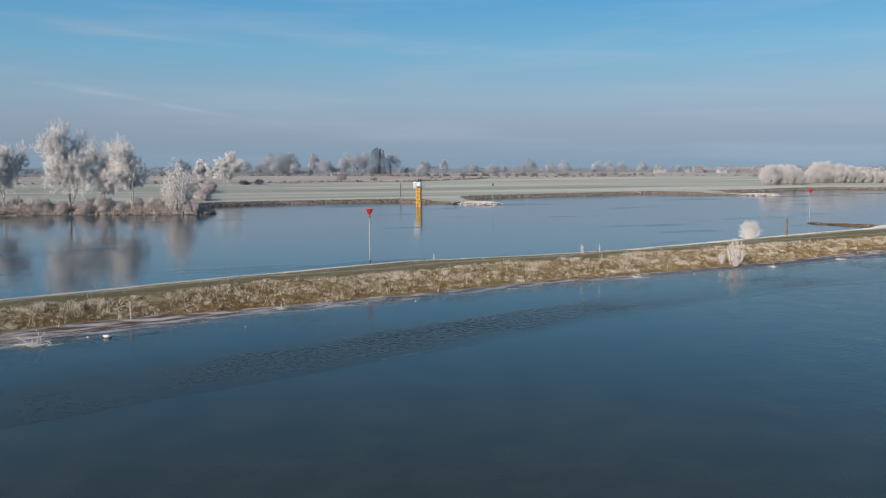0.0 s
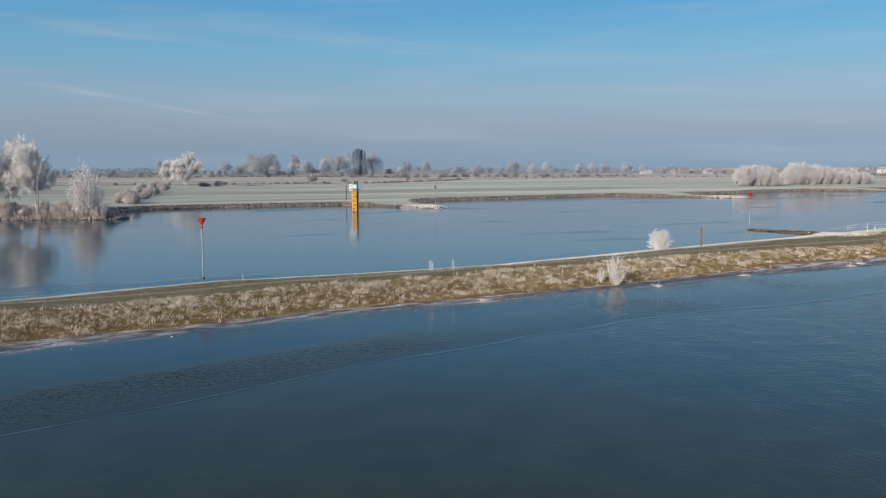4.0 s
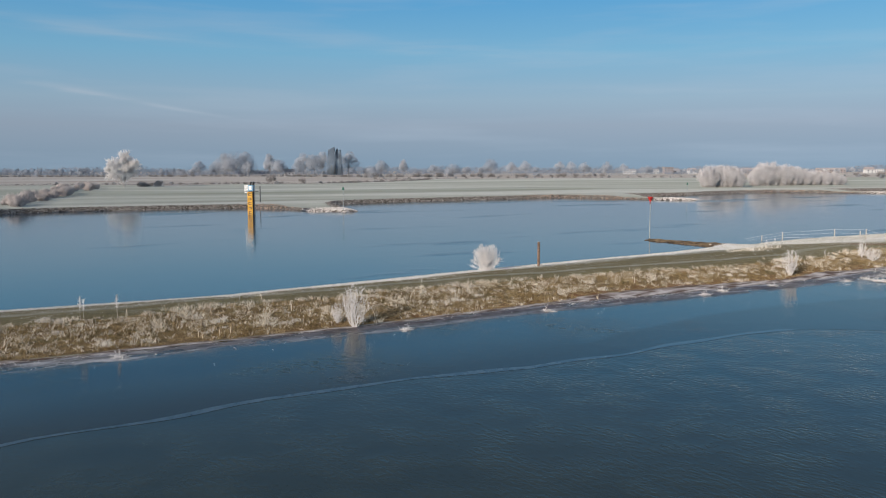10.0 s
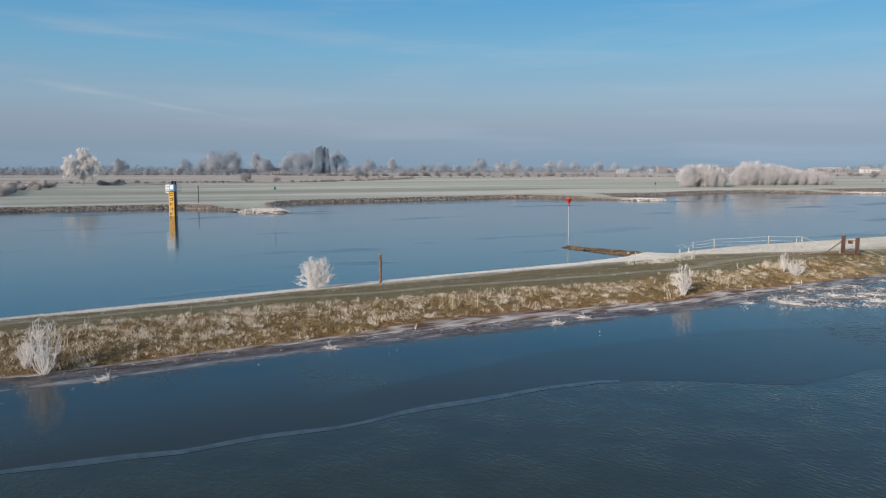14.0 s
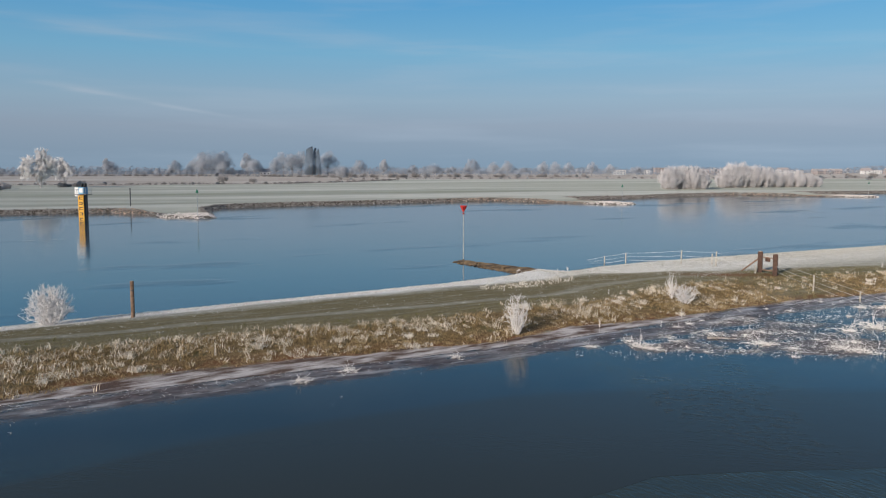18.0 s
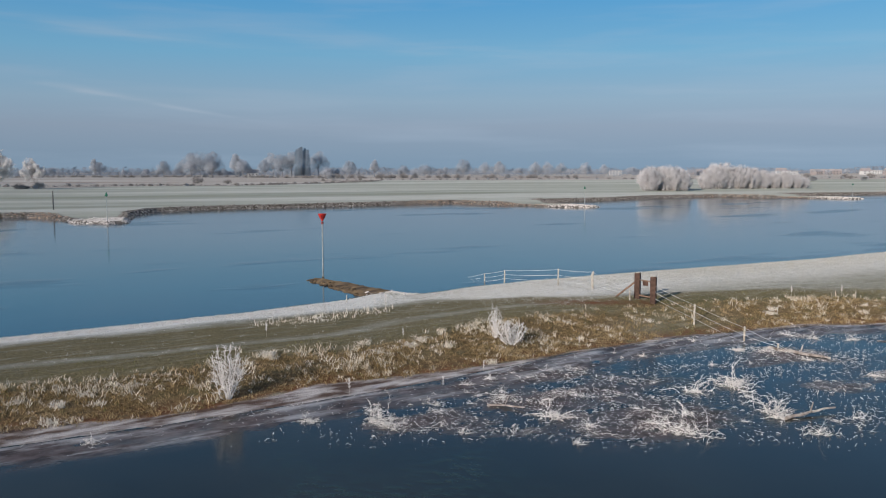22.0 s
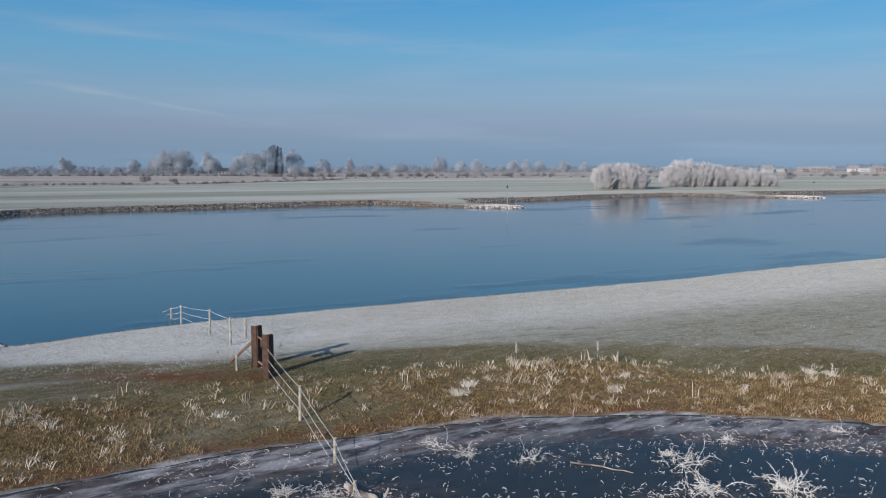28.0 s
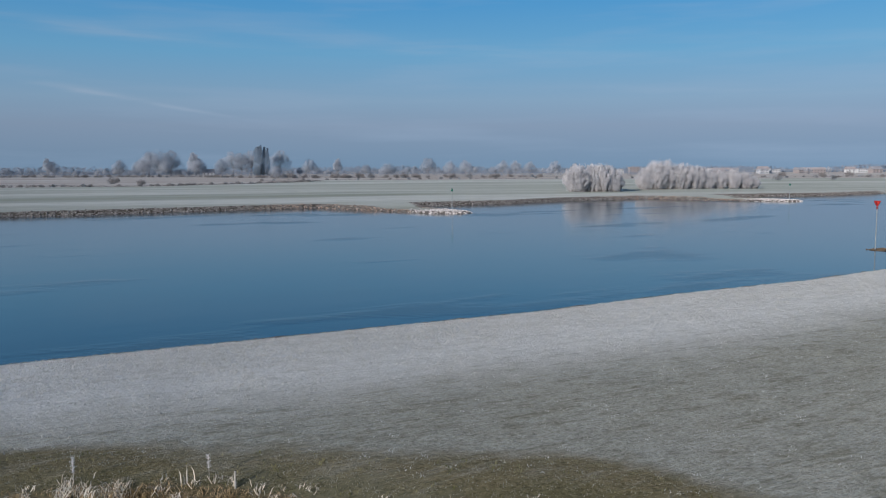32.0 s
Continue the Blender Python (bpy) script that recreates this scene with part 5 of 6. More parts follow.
farm = put(make_house(11, 8, 4.6, 3.8, M_WALL, M_ROOF, "white farmhouse with grey roof among the far trees"), -107, 790, 12, None, 0.85)


# ---- stones of the far bank and the groynes ----
def rock_shape(rng):
    bm = bmesh.new()
    bmesh.ops.create_icosphere(bm, subdivisions=1, radius=0.5)
    for v in bm.verts:
        v.co *= rng.uniform(0.7, 1.2)
        v.co.z *= 0.7
    v = np.array([q.co[:] for q in bm.verts])
    f = np.array([[q.index for q in t.verts] for t in bm.faces])
    bm.free()
    return v, f


def bank_stones():
    rng = np.random.RandomState(17)
    shapes = [rock_shape(rng) for _ in range(6)]
    grey, red, pale = [], [], []
    line = np.array(dense(FAR[9:40], 0.62))
    n = np.zeros_like(line)
    n[1:-1] = line[2:] - line[:-2]
    n[0], n[-1] = n[1], n[-2]
    n /= np.linalg.norm(n, axis=1, keepdims=True)
    out = np.stack([-n[:, 1], n[:, 0]], 1)
    for j in range(len(line)):
        for _ in range(5):
            o = rng.uniform(-0.1, 2.2)
            x, y = line[j] + out[j] * o + rng.normal(0, 0.15, 2)
            reddish = min(math.hypot(x - (-8), y - 205) / 12, math.hypot(x - 64, y - 263) / 14, math.hypot(x - 78, y - 252) / 13, math.hypot(x - 88, y - 244) / 10, math.hypot(x - 151, y - 308) / 16, math.hypot(x - 166, y - 293) / 14)
            tip = min(math.hypot(x - 10, y - 189), math.hypot(x - 94, y - 241), math.hypot(x - 176, y - 289))
            (pale if tip < 7 + rng.uniform(0, 4) else red if rng.uniform() > reddish * 0.9 else grey).append((x, y, rng.uniform(0.18, 0.46)))
    for tx, ty, n2 in ((9.0, 191.0, 700), (94.0, 243.0, 420), (176.0, 290.0, 380)):      # rimed stones heaped over the tips
        for _ in range(n2):
            x, y = tx + rng.normal(0, 2.6), ty + rng.normal(0, 3.6)
            if float(lay(np.array([x]), np.array([y]))[2][0]) > 0.1:
                pale.append((x, y, rng.uniform(0.2, 0.5)))
    for name, pts, mat, label in (("spit_stones", pale, M_STONE_PALE, "pale frosted stones on the tips of the far groynes"), ("bank_stones", grey, M_STONE, "grey riprap stones tipped with frost along the far bank"), ("red_bank_stones", red, M_STONE_RED, "reddish brown riprap stones at the groyne roots")):
        z = height_at(np.array([p[0] for p in pts]), np.array([p[1] for p in pts]))
        vs = []
        for (x, y, s), zz in zip(pts, z):
            v, f = shapes[rng.randint(6)]
            a = rng.uniform(0, 6.28)
            c, sn = math.cos(a) * s, math.sin(a) * s
            w = np.stack([v[:, 0] * c - v[:, 1] * sn + x, v[:, 0] * sn + v[:, 1] * c + y, v[:, 2] * s + zz + s * 0.05], 1)
            vs.append((w, f))
        v, f = join_tris(*vs)
        tagged(new(name, mesh_tris(name, v, f, mat)), label, "stones", kind="stuff")


bank_stones()


def edge_stones():
    rng = np.random.RandomState(23)
    shapes = [rock_shape(rng) for _ in range(5)]
    line = np.array(dense(RIVER[2:24], 0.16))
    d = np.gradient(line, axis=0)
    d /= np.linalg.norm(d, axis=1, keepdims=True)
    vs = []
    for (x, y), (dx, dy) in zip(line, d):
        if rng.uniform() < 0.45 + 0.5 * (math.sin(x * 0.9) * math.sin(x * 0.31 + 1) > -0.1):
            o, s = rng.uniform(0.05, 0.30), rng.uniform(0.10, 0.22)
            v, f = shapes[rng.randint(5)]
            vs.append((v * s + np.array([x - dy * o, y + dx * o, 0.05]), f))
    v, f = join_tris(*vs)
    tagged(new("edge_stones", mesh_tris("edge_stones", v, f, M_WET)), "dark wet clods and stones at the water's edge", "stones", kind="stuff")


edge_stones()


def make_groyne(a, b, w0, w1, top, seed, label):
    """A low stone dam from its tip a to its root b: a core and single stones on it."""
    rng = np.random.RandomState(seed)
    thing = tagged(new("groyne"), label, "groyne")
    a, b = Vector((*a, 0)), Vector((*b, 0))
    d = (b - a).normalized()
    s = Vector((-d.y, d.x, 0))
    bm = bmesh.new()
    rows, cols = 16, 9
    grid = []
    for i in range(rows + 1):
        t = i / rows
        w = w0 + (w1 - w0) * t
        row = []
        for j in range(cols):
            u = j / (cols - 1) * 2 - 1
            hgt = (top * (0.5 + 0.5 * t)) * (1 - abs(u) ** 2.2) * min(1, 0.35 + t * 4) + 0.05 * rng.normal() - 0.10 * abs(u)
            q = a + (b - a) * t + s * (u * w / 2)
            row.append(bm.verts.new((q.x, q.y, hgt if 0 < i else -0.15)))
        grid.append(row)
    for i in range(rows):
        for j in range(cols - 1):
            bm.faces.new((grid[i][j], grid[i + 1][j], grid[i + 1][j + 1], grid[i][j + 1]))
    part("core", bm, M_GROYNE, thing)
    shapes = []
    for _ in range(4):
        v, f = rock_shape(rng)
        shapes.append(mesh_tris("stone", v, f, M_GROYNE))
    for i in range(90):
        t, u = rng.uniform(0.03, 1), rng.uniform(-0.95, 0.95)
        q = a + (b - a) * t + s * (u * (w0 + (w1 - w0) * t) / 2)
        st = new("stone", shapes[rng.randint(4)])
        st.parent = thing
        k = rng.uniform(0.18, 0.42)
        st.matrix_basis = Matrix.Translation((q.x, q.y, (top * (0.5 + 0.5 * t)) * (1 - abs(u) ** 2.2) * min(1, 0.35 + t * 4) - 0.05)) @ Matrix.Rotation(rng.uniform(0, 6.28), 4, "Z") @ Matrix.Diagonal((k, k, k * 0.6, 1))
    return thing


make_groyne((53.6, 121.6), (60.0, 113.0), 1.8, 3.4, 0.30, 3, "low dark stone groyne reaching into the river from the frosted bank")
pale_shapes = []
rng = np.random.RandomState(31)
root = tagged(new("stone_patch"), "patch of pale frosted stones at the root of the groyne", "stones")
for _ in range(4):
    v, f = rock_shape(rng)
    pale_shapes.append(mesh_tris("stone", v, f, M_STONE_PALE))
for i in range(110):
    st = new("stone", pale_shapes[rng.randint(4)])
    st.parent = root
    st_t = rng.uniform(0, 1)
    sx, sy = 59.6 + 2.4 * st_t + rng.normal(0, 0.45), 113.6 - 1.6 * st_t + rng.normal(0, 0.45)
    st.matrix_basis = Matrix.Translation((sx, sy, max(ground_z(sx, sy), 0.12) + 0.05)) @ Matrix.Rotation(rng.uniform(0, 6.28), 4, "Z") @ Matrix.Diagonal((*[rng.uniform(0.12, 0.30)] * 2, rng.uniform(0.06, 0.14), 1))
make_groyne((135.6, 170.2), (151, 164.5), 2.0, 4.5, 0.36, 4, "low dark stone groyne under a red beacon")


# ---- beacons, gauge tower, posts ----
def make_beacon(height, colour, label, cone=True):
    thing = tagged(new("river_beacon"), label, "beacon", "groyne beacons")
    bm = bmesh.new()
    rod(bm, (0, 0, -1.2), (0, 0, height - 0.35), 0.062, 0.05, 10)
    part("pole", bm, M_POLE, thing)
    part("base", rod(bmesh.new(), (0, 0, -1.0), (0, 0, 0.10), 0.12, 0.10, 10), M_GROYNE, thing)
    if cone:
        bm = bmesh.new()
        bmesh.ops.create_cone(bm, cap_ends=True, segments=16, radius1=0.05, radius2=0.34, depth=0.60, matrix=Matrix.Translation((0, 0, height - 0.30)))
        part("topmark", bm, colour, thing, "inverted cone topmark")
        for a in range(4):
            bm = bmesh.new()
            m = Matrix.Rotation(a * math.pi / 2 - 0.6, 4, "Z") @ Matrix.Translation((0, -0.215, height - 0.25)) @ Matrix.Rotation(radians(26), 4, "X")
            bmesh.ops.create_cube(bm, size=1, matrix=m @ Matrix.Diagonal((0.11, 0.03, 0.32, 1)))
            part("slot", bm, M_DARKRED, thing, "dark slots in the topmark")
        part("collar", rod(bmesh.new(), (0, 0, height - 0.80), (0, 0, height - 0.66), 0.11, 0.11, 10), M_DARKRED, thing)
    else:
        bm = bmesh.new()
        bmesh.ops.create_cone(bm, cap_ends=True, segments=16, radius1=0.28, radius2=0.04, depth=0.62, matrix=Matrix.Translation((0, 0, height - 0.3)))
        part("topmark", bm, colour, thing, "cone topmark")
        part("collar", rod(bmesh.new(), (0, 0, height - 0.72), (0, 0, height - 0.60), 0.10, 0.10, 10), M_DARKPOLE, thing)
    return thing


m1 = put(make_beacon(4.75, M_RED, "red cone-topped river beacon on a pale pole"), -7.0, 73.9, 0, 0)
m2 = put(make_beacon(5.05, M_RED, "red cone-topped river beacon at the tip of a stone groyne"), 54.4, 122.5, 30, 0)
again(m2, 136.6, 169.4, 80, 0.98, 0)
g1 = put(make_beacon(4.7, M_GREENP, "green cone-topped river beacon on the far groyne", False), 10.6, 187.6, 0, 0.35)
again(g1, 95.0, 239.8, 0, 0.95, 0.3)
again(g1, 178.0, 287.5, 0, 0.9, 0.3)
gp = tagged(new("mooring_pole"), "plain dark grey pole standing at the far bank", "pole")
part("pole", rod(bmesh.new(), (0, 0, -0.5), (0, 0, 3.6), 0.13, 0.12, 10), M_DARKPOLE, gp)
part("cap", rod(bmesh.new(), (0, 0, 3.6), (0, 0, 3.68), 0.16, 0.16, 10), M_DARKPOLE, gp)
put(gp, -12.2, 217.5, 0, 0.9)


def make_gauge():
    thing = tagged(new("gauge_tower"), "yellow water-level gauge column with white and blue cabinet on top", "gauge tower")
    part("column", box(bmesh.new(), 0, 0, 1.6, 1.02, 1.02, 5.4, 0.05), M_YELLOW, thing)
    part("dark_face", box(bmesh.new(), 0.515, 0.02, 1.6, 0.02, 0.95, 5.3), M_BLACK, thing, "dark sheet over one side of the column")
    part("platform", box(bmesh.new(), 0.15, 0, 4.36, 2.1, 1.7, 0.10, 0.02), M_DARKPOLE, thing)
    part("cabinet", box(bmesh.new(), 0.12, 0.05, 4.98, 1.0, 1.1, 1.1, 0.03), M_BLUE, thing, "light blue equipment cabinet")
    sign = part("sign_board", box(bmesh.new(), -0.62, -0.45, 4.78, 0.86, 0.06, 1.45, 0.015), M_WHITE, thing, "white sign board")
    for z, w in ((5.2, 0.5), (4.95, 0.36), (4.6, 0.52), (4.35, 0.4)):
        part("mark", box(bmesh.new(), -0.62, -0.487, z, w, 0.012, 0.09), M_DARKPOLE, sign, "dark bars of unreadable writing")
    part("panel", box(bmesh.new(), 0.12, -0.53, 5.02, 0.6, 0.03, 0.7, 0.01), M_WHITE, thing)
    for px2, tilt in ((-0.02, 0.25), (0.5, 0.25)):
        bm = bmesh.new()
        bmesh.ops.create_cube(bm, size=1, matrix=Matrix.Translation((px2, 0.1, 5.78)) @ Matrix.Rotation(tilt, 4, "Y") @ Matrix.Diagonal((0.16, 0.6, 0.75, 1)))
        part("solar_panel", bm, M_BLACK, thing, "dark tilted panel")
    rail = bmesh.new()
    for rx2, ry2 in ((1.15, -0.8), (1.15, 0.8), (0.75, -0.8)):
        rod(rail, (rx2, ry2, 4.4), (rx2, ry2, 5.4), 0.025, 0.025, 6)
    for rz in (4.9, 5.38):
        rod(rail, (0.75, -0.8, rz), (1.15, -0.8, rz), 0.02, 0.02, 6)
        rod(rail, (1.15, -0.8, rz), (1.15, 0.8, rz), 0.02, 0.02, 6)
    part("railing", rail, M_POLE, thing)
    ladder = bmesh.new()
    for s in (-0.2, 0.2):
        rod(ladder, (0.75, s, -0.8), (0.75, s, 4.4), 0.03, 0.03, 6)
    for i in range(16):
        rod(ladder, (0.75, -0.2, -0.6 + i * 0.32), (0.75, 0.2, -0.6 + i * 0.32), 0.018, 0.018, 6)
    part("ladder", ladder, M_DARKPOLE, thing)
    # gauge marks: black blocks standing for the figures
    for i in range(5):
        z = 3.95 - i * 0.86
        bm = bmesh.new()
        box(bm, 0.0, -0.518, z, 0.60, 0.014, 0.13)
        box(bm, 0.22 if i % 2 else -0.22, -0.518, z - 0.18, 0.16, 0.014, 0.24)
        box(bm, 0.0, -0.518, z - 0.34, 0.60, 0.014, 0.11)
        part("gauge_mark", bm, M_BLACK, thing, "black gauge mark on the yellow face")
    return thing


put(make_gauge(), -6.2, 181.2, -10, 0)


def make_post(r, h, mat, label, name="wooden_post", square=False, group=""):
    thing = tagged(new(name), label, "post", group)
    bm = bmesh.new()
    if square:
        box(bm, 0, 0, h / 2 - 0.2, 2 * r, 2 * r, h + 0.4, 0.03)
    else:
        rod(bm, (0, 0, -0.4), (0, 0, h), r, r * 0.92, 12)
    for v in bm.verts:
        v.co += Vector(noise.noise_vector(v.co * 3.0)) * r * 0.12
    part("shaft", bm, mat, thing)
    part("cap", rod(bmesh.new(), (0, 0, h - 0.005), (0, 0, h + 0.015), r * 0.86, r * 0.8, 12), M_PALE, thing, "rim of frost on the sawn top")
    return thing


p1 = put(make_post(0.10, 1.86, M_POST, "single weathered wooden post on the frosted bank"), 36.8, 88.25)
part("band", rod(bmesh.new(), (0, 0, 1.36), (0, 0, 1.42), 0.106, 0.106, 12), M_DARKPOLE, p1, "dark band round the post")

# gate posts with brace, rails and a small plate
gpost = make_post(0.155, 1.50, M_POST_RED, "thick reddish-brown wooden gate post with frost on its top", "gate_post", True, "gate posts")
put(gpost, 75.71, 104.22, -30)
gl = again(gpost, 75.08, 105.34, -30)
gz = ground_z(75.4, 104.8)
brace = tagged(new("gate_brace"), "slanting timber brace propping the gate post", "brace")
part("timber", rod(bmesh.new(), (75.0, 105.4, gz + 1.0), (73.95, 105.9, gz + 0.02), 0.055, 0.05, 8), M_POST, brace)
rails = tagged(new("gate_rails"), "narrow timber rails and plate between the gate posts", "gate")
part("rail", rod(bmesh.new(), (75.10, 105.3, gz + 1.12), (75.70, 104.25, gz + 1.10), 0.035, 0.035, 8), M_POST, rails)
part("rail", rod(bmesh.new(), (75.10, 105.3, gz + 0.22), (75.70, 104.25, gz + 0.20), 0.045, 0.045, 8), M_POST, rails)
bm = bmesh.new()
bmesh.ops.create_cube(bm, size=1, matrix=Matrix.Translation((75.40, 104.80, gz + 0.95)) @ Matrix.Rotation(math.atan2(-1.05, 0.6), 4, "Z") @ Matrix.Diagonal((0.42, 0.03, 0.26, 1)))
part("plate", bm, M_POST_RED, rails, "small dark plate")


# ---- fence ----
FENCE_A = [(65.6, 122.9, -0.5, 0.45), (67.0, 120.4, -0.3, 0.90), (68.34, 117.9, 0.25, 0.90), (71.45, 112.15, None, 1.15), (73.17, 109.0, None, 1.15), (74.3, 106.9, None, 0.55), (75.0, 105.45, None, 1.1)]
FENCE_B = [(75.75, 104.0, None, 1.1), (77.23, 101.6, None, 1.12), (78.73, 98.4, None, 1.12), (79.5, 96.2, 0.0, 0.35), (79.9, 95.2, -0.05, 0.12)]


def make_fence(pts, label, first, last):
    thing = tagged(new("wire_fence"), label, "fence")
    tops = []
    for i, (x, y, z, h) in enumerate(pts):
        z = ground_z(x, y) if z is None else z
        tops.append((x, y, z, h))
        if first <= i <= last:
            bm = bmesh.new()
            rod(bm, (x, y, z - 0.3), (x + 0.02, y + 0.01, z + h), 0.055, 0.045, 8)
            part("stake", bm, M_PALE, thing)
    for lv in (0.95, 0.62, 0.30):
        pts = []
        for (x0, y0, z0, h0), (x1, y1, z1, h1) in zip(tops[:-1], tops[1:]):
            for t in (0, 0.2, 0.4, 0.6, 0.8):
                pts.append((x0 + (x1 - x0) * t, y0 + (y1 - y0) * t, (z0 + h0 * lv) * (1 - t) + (z1 + h1 * lv) * t - 0.16 * t * (1 - t)))
        bm = pipe(bmesh.new(), pts, 0.0078)
        part("wire", bm, M_WIRE, thing, "strand of wire thick with frost")
    return thing


make_fence(FENCE_A, "wire fence thick with frost running down into the river", 1, 4)
make_fence(FENCE_B, "wire fence thick with frost running down into the frozen pool", 1, 3)
stake = make_post(0.05, 0.75, M_PALE, "short pale frosted stake in the grass", "stake", group="loose stakes")
put(stake, 74.5, 104.7, 0, None, 0.8)
for sx, sy, sh in [(73.4, 110.6, 1.1), (88.3, 106.6, 0.55), (-17.5, 44.5, 1.3), (115.0, 146.0, 0.7), (58.0, 108.0, 0.6)]:
    again(stake, sx, sy, sx * 31, sh)


def make_plume(seed, h):
    """A dead stalk with a white furred head."""
    thing = tagged(new("frosted_stalk"), "tall dead stalk with a white frosted head on the bank", "stalk", "frosted stalks")
    rng = np.random.RandomState(seed)
    part("stem", pipe(bmesh.new(), [(0, 0, -0.05), (0.01, 0.01, h * 0.4), (0.03, 0.0, h * 0.75), (0.02, 0.01, h)], 0.012, 5, 0.006), M_PALE, thing)
    n = 90
    z = h * rng.uniform(0.48, 1.0, n)
    p = np.stack([np.full(n, 0.02), np.zeros(n), z], 1)
    d = np.stack([rng.normal(0, 0.6, n), rng.normal(0, 0.6, n), rng.uniform(0.5, 1.2, n)], 1)
    r = np.full(n, 0.009)
    v, f = tubes(p, p + d * 0.10, r, r * 0.4, 3)
    tagged(part("head", mesh_tris("head", v, f, M_TWIG), None, thing, "white frosted seed head"), kind="stuff")
    return thing


pl = put(make_plume(1, 1.15), 10.95, 66.3)
for x, y, k in [(11.12, 66.35, 0.9), (12.6, 66.9, 1.05), (-1.0, 62.0, 0.7), (60.2, 102.3, 0.6), (60.8, 101.9, 0.7), (56.0, 94.7, 0.5), (62.1, 94.7, 0.5), (63.9, 89.9, 0.5), (60.4, 88.6, 0.6), (65.6, 92.0, 0.5), (70.3, 96.6, 0.5), (82.6, 103.9, 0.45), (84.5, 106.6, 0.6), (87.6, 106.9, 0.55), (95.5, 104.8, 0.5)]:
    again(pl, x, y, x * 40, k)


# ---- grass ----
def scatter(rng, n, x0, x1, keep):
    """Random places on the near land for which keep(dp, dr, x, y) is true."""
    x = rng.uniform(x0, x1, n)
    top = np.interp(x, [p[0] for p in RIVER], [p[1] for p in RIVER])
    low = np.interp(x, [p[0] for p in POOL[:18]], [p[1] for p in POOL[:18]])
    y = rng.uniform(low - 3, top + 2)
    dp, dr, df = lay(x, y)
    k = keep(dp, dr, x, y, rng.uniform(0, 1, n))
    x, y = x[k], y[k]
    return np.stack([x, y, height_at(x, y) - 0.02], 1)


def grass(name, label, mat, pts, lo, hi, width, lean, count, seed):
    rng = np.random.RandomState(seed)
    h = rng.uniform(lo, hi, len(pts)) * (0.8 + 0.35 * wobble(pts[:, 0], pts[:, 1], 0.9, seed))
    v, f = blades(rng, pts, np.maximum(h, lo * 0.6), width, lean, count)
    tagged(new(name, mesh_tris(name, v, f, mat)), label, "grass", kind="stuff")


rng = np.random.RandomState(40)


def trodden(x, y):
    """Bare trodden earth on the path in front of the gate."""
    return (np.abs(y - 104.1 + 0.3 * wobble(x, y, 0.8, 40)) < 0.6) & (x > 69) & (x < 76)


def edge_of(x, y):
    return 4.4 + 0.45 * wobble(x, y, 0.35, 5) - 0.5 * smooth(76, 82, x) - 0.1 * smooth(84, 95, x)


def thin(x):
    return 1 - 0.8 * np.exp(-((x - 76.5) / 4.0) ** 2)


dry_pts = scatter(rng, 165000, -45, 112, lambda dp, dr, x, y, u: (dp > fringe(x) + 0.15) & (dp < edge_of(x, y)) & (dr > 3) & (u < thin(x) * (0.45 + 0.55 * (wobble(x, y, 0.8, 21) > -0.3))))
grass("dry_grass", "thick dry golden-brown grass on the bank above the ice", M_DRY, dry_pts, 0.10, 0.30, 0.009, 1.5, 9, 41)
rim_pts = scatter(rng, 150000, -45, 112, lambda dp, dr, x, y, u: (dp > fringe(x) + 0.2) & (dp < edge_of(x, y) + 0.3) & (dr > 3) & (u < thin(x) * (0.30 + 0.70 * smooth(1.2, 3.4, dp)) * (0.24 - 0.12 * smooth(30, 50, x) + 0.62 * (1 - 0.25 * smooth(30, 50, x) - 0.30 * smooth(76, 84, x)) * smooth(0.0, 0.7, wobble(x, y, 1.9, 22)) * smooth(-0.8, 0.2, wobble(x, y, 0.45, 23)))))
grass("frosted_grass", "tufts of tall dry grass whitened by hoar frost", M_RIME_GRASS, rim_pts, 0.18, 0.50, 0.0095, 1.4, 11, 42)
green_pts = scatter(rng, 70000, -45, 112, lambda dp, dr, x, y, u: (dp > fringe(x) + 0.1) & (dp < edge_of(x, y) + 2.2) & (dr > 3) & ~trodden(x, y) & (u < 0.35 + 0.6 * np.exp(-((x - 76.5) / 5.0) ** 2)))
grass("green_grass", "short olive grass between the dry tussocks", M_GREEN, green_pts, 0.06, 0.16, 0.010, 0.8, 5, 43)
tus = scatter(rng, 2600, -45, 112, lambda dp, dr, x, y, u: (dp > fringe(x) + 0.3) & (dp < edge_of(x, y) + 0.35) & (dr > 3) & (u < thin(x) * (0.20 + 0.80 * smooth(1.4, 3.6, dp)) * (0.42 + 0.1 * smooth(74, 84, x)) * smooth(-0.9, 0.5, wobble(x, y, 0.8, 23))))
tus_pts = np.repeat(tus, 7, 0) + np.random.RandomState(47).normal(0, 0.11, (len(tus) * 7, 3)) * np.array([1, 1, 0])
grass("frosted_tussocks", "fluffy drooping tussocks of grass furred with white frost", M_TUFT, tus_pts, 0.22, 0.50, 0.0085, 1.6, 16, 48)
stalk_pts = scatter(rng, 500, -45, 112, lambda dp, dr, x, y, u: (dp > 0.3) & (dp < edge_of(x, y) + 0.8) & (dr > 2) & (u < 0.6))
grass("frosted_stalks", "single tall stalks furred with white frost", M_RIME_GRASS, stalk_pts, 0.45, 0.9, 0.013, 0.22, 4, 45)


def turf(name, label, mat, pts, lo, hi, width, count, seed):
    rng = np.random.RandomState(seed)
    v, f = spikes(rng, pts, rng.uniform(lo, hi, len(pts)), width, count)
    tagged(new(name, mesh_tris(name, v, f, mat)), label, "grass", kind="stuff")


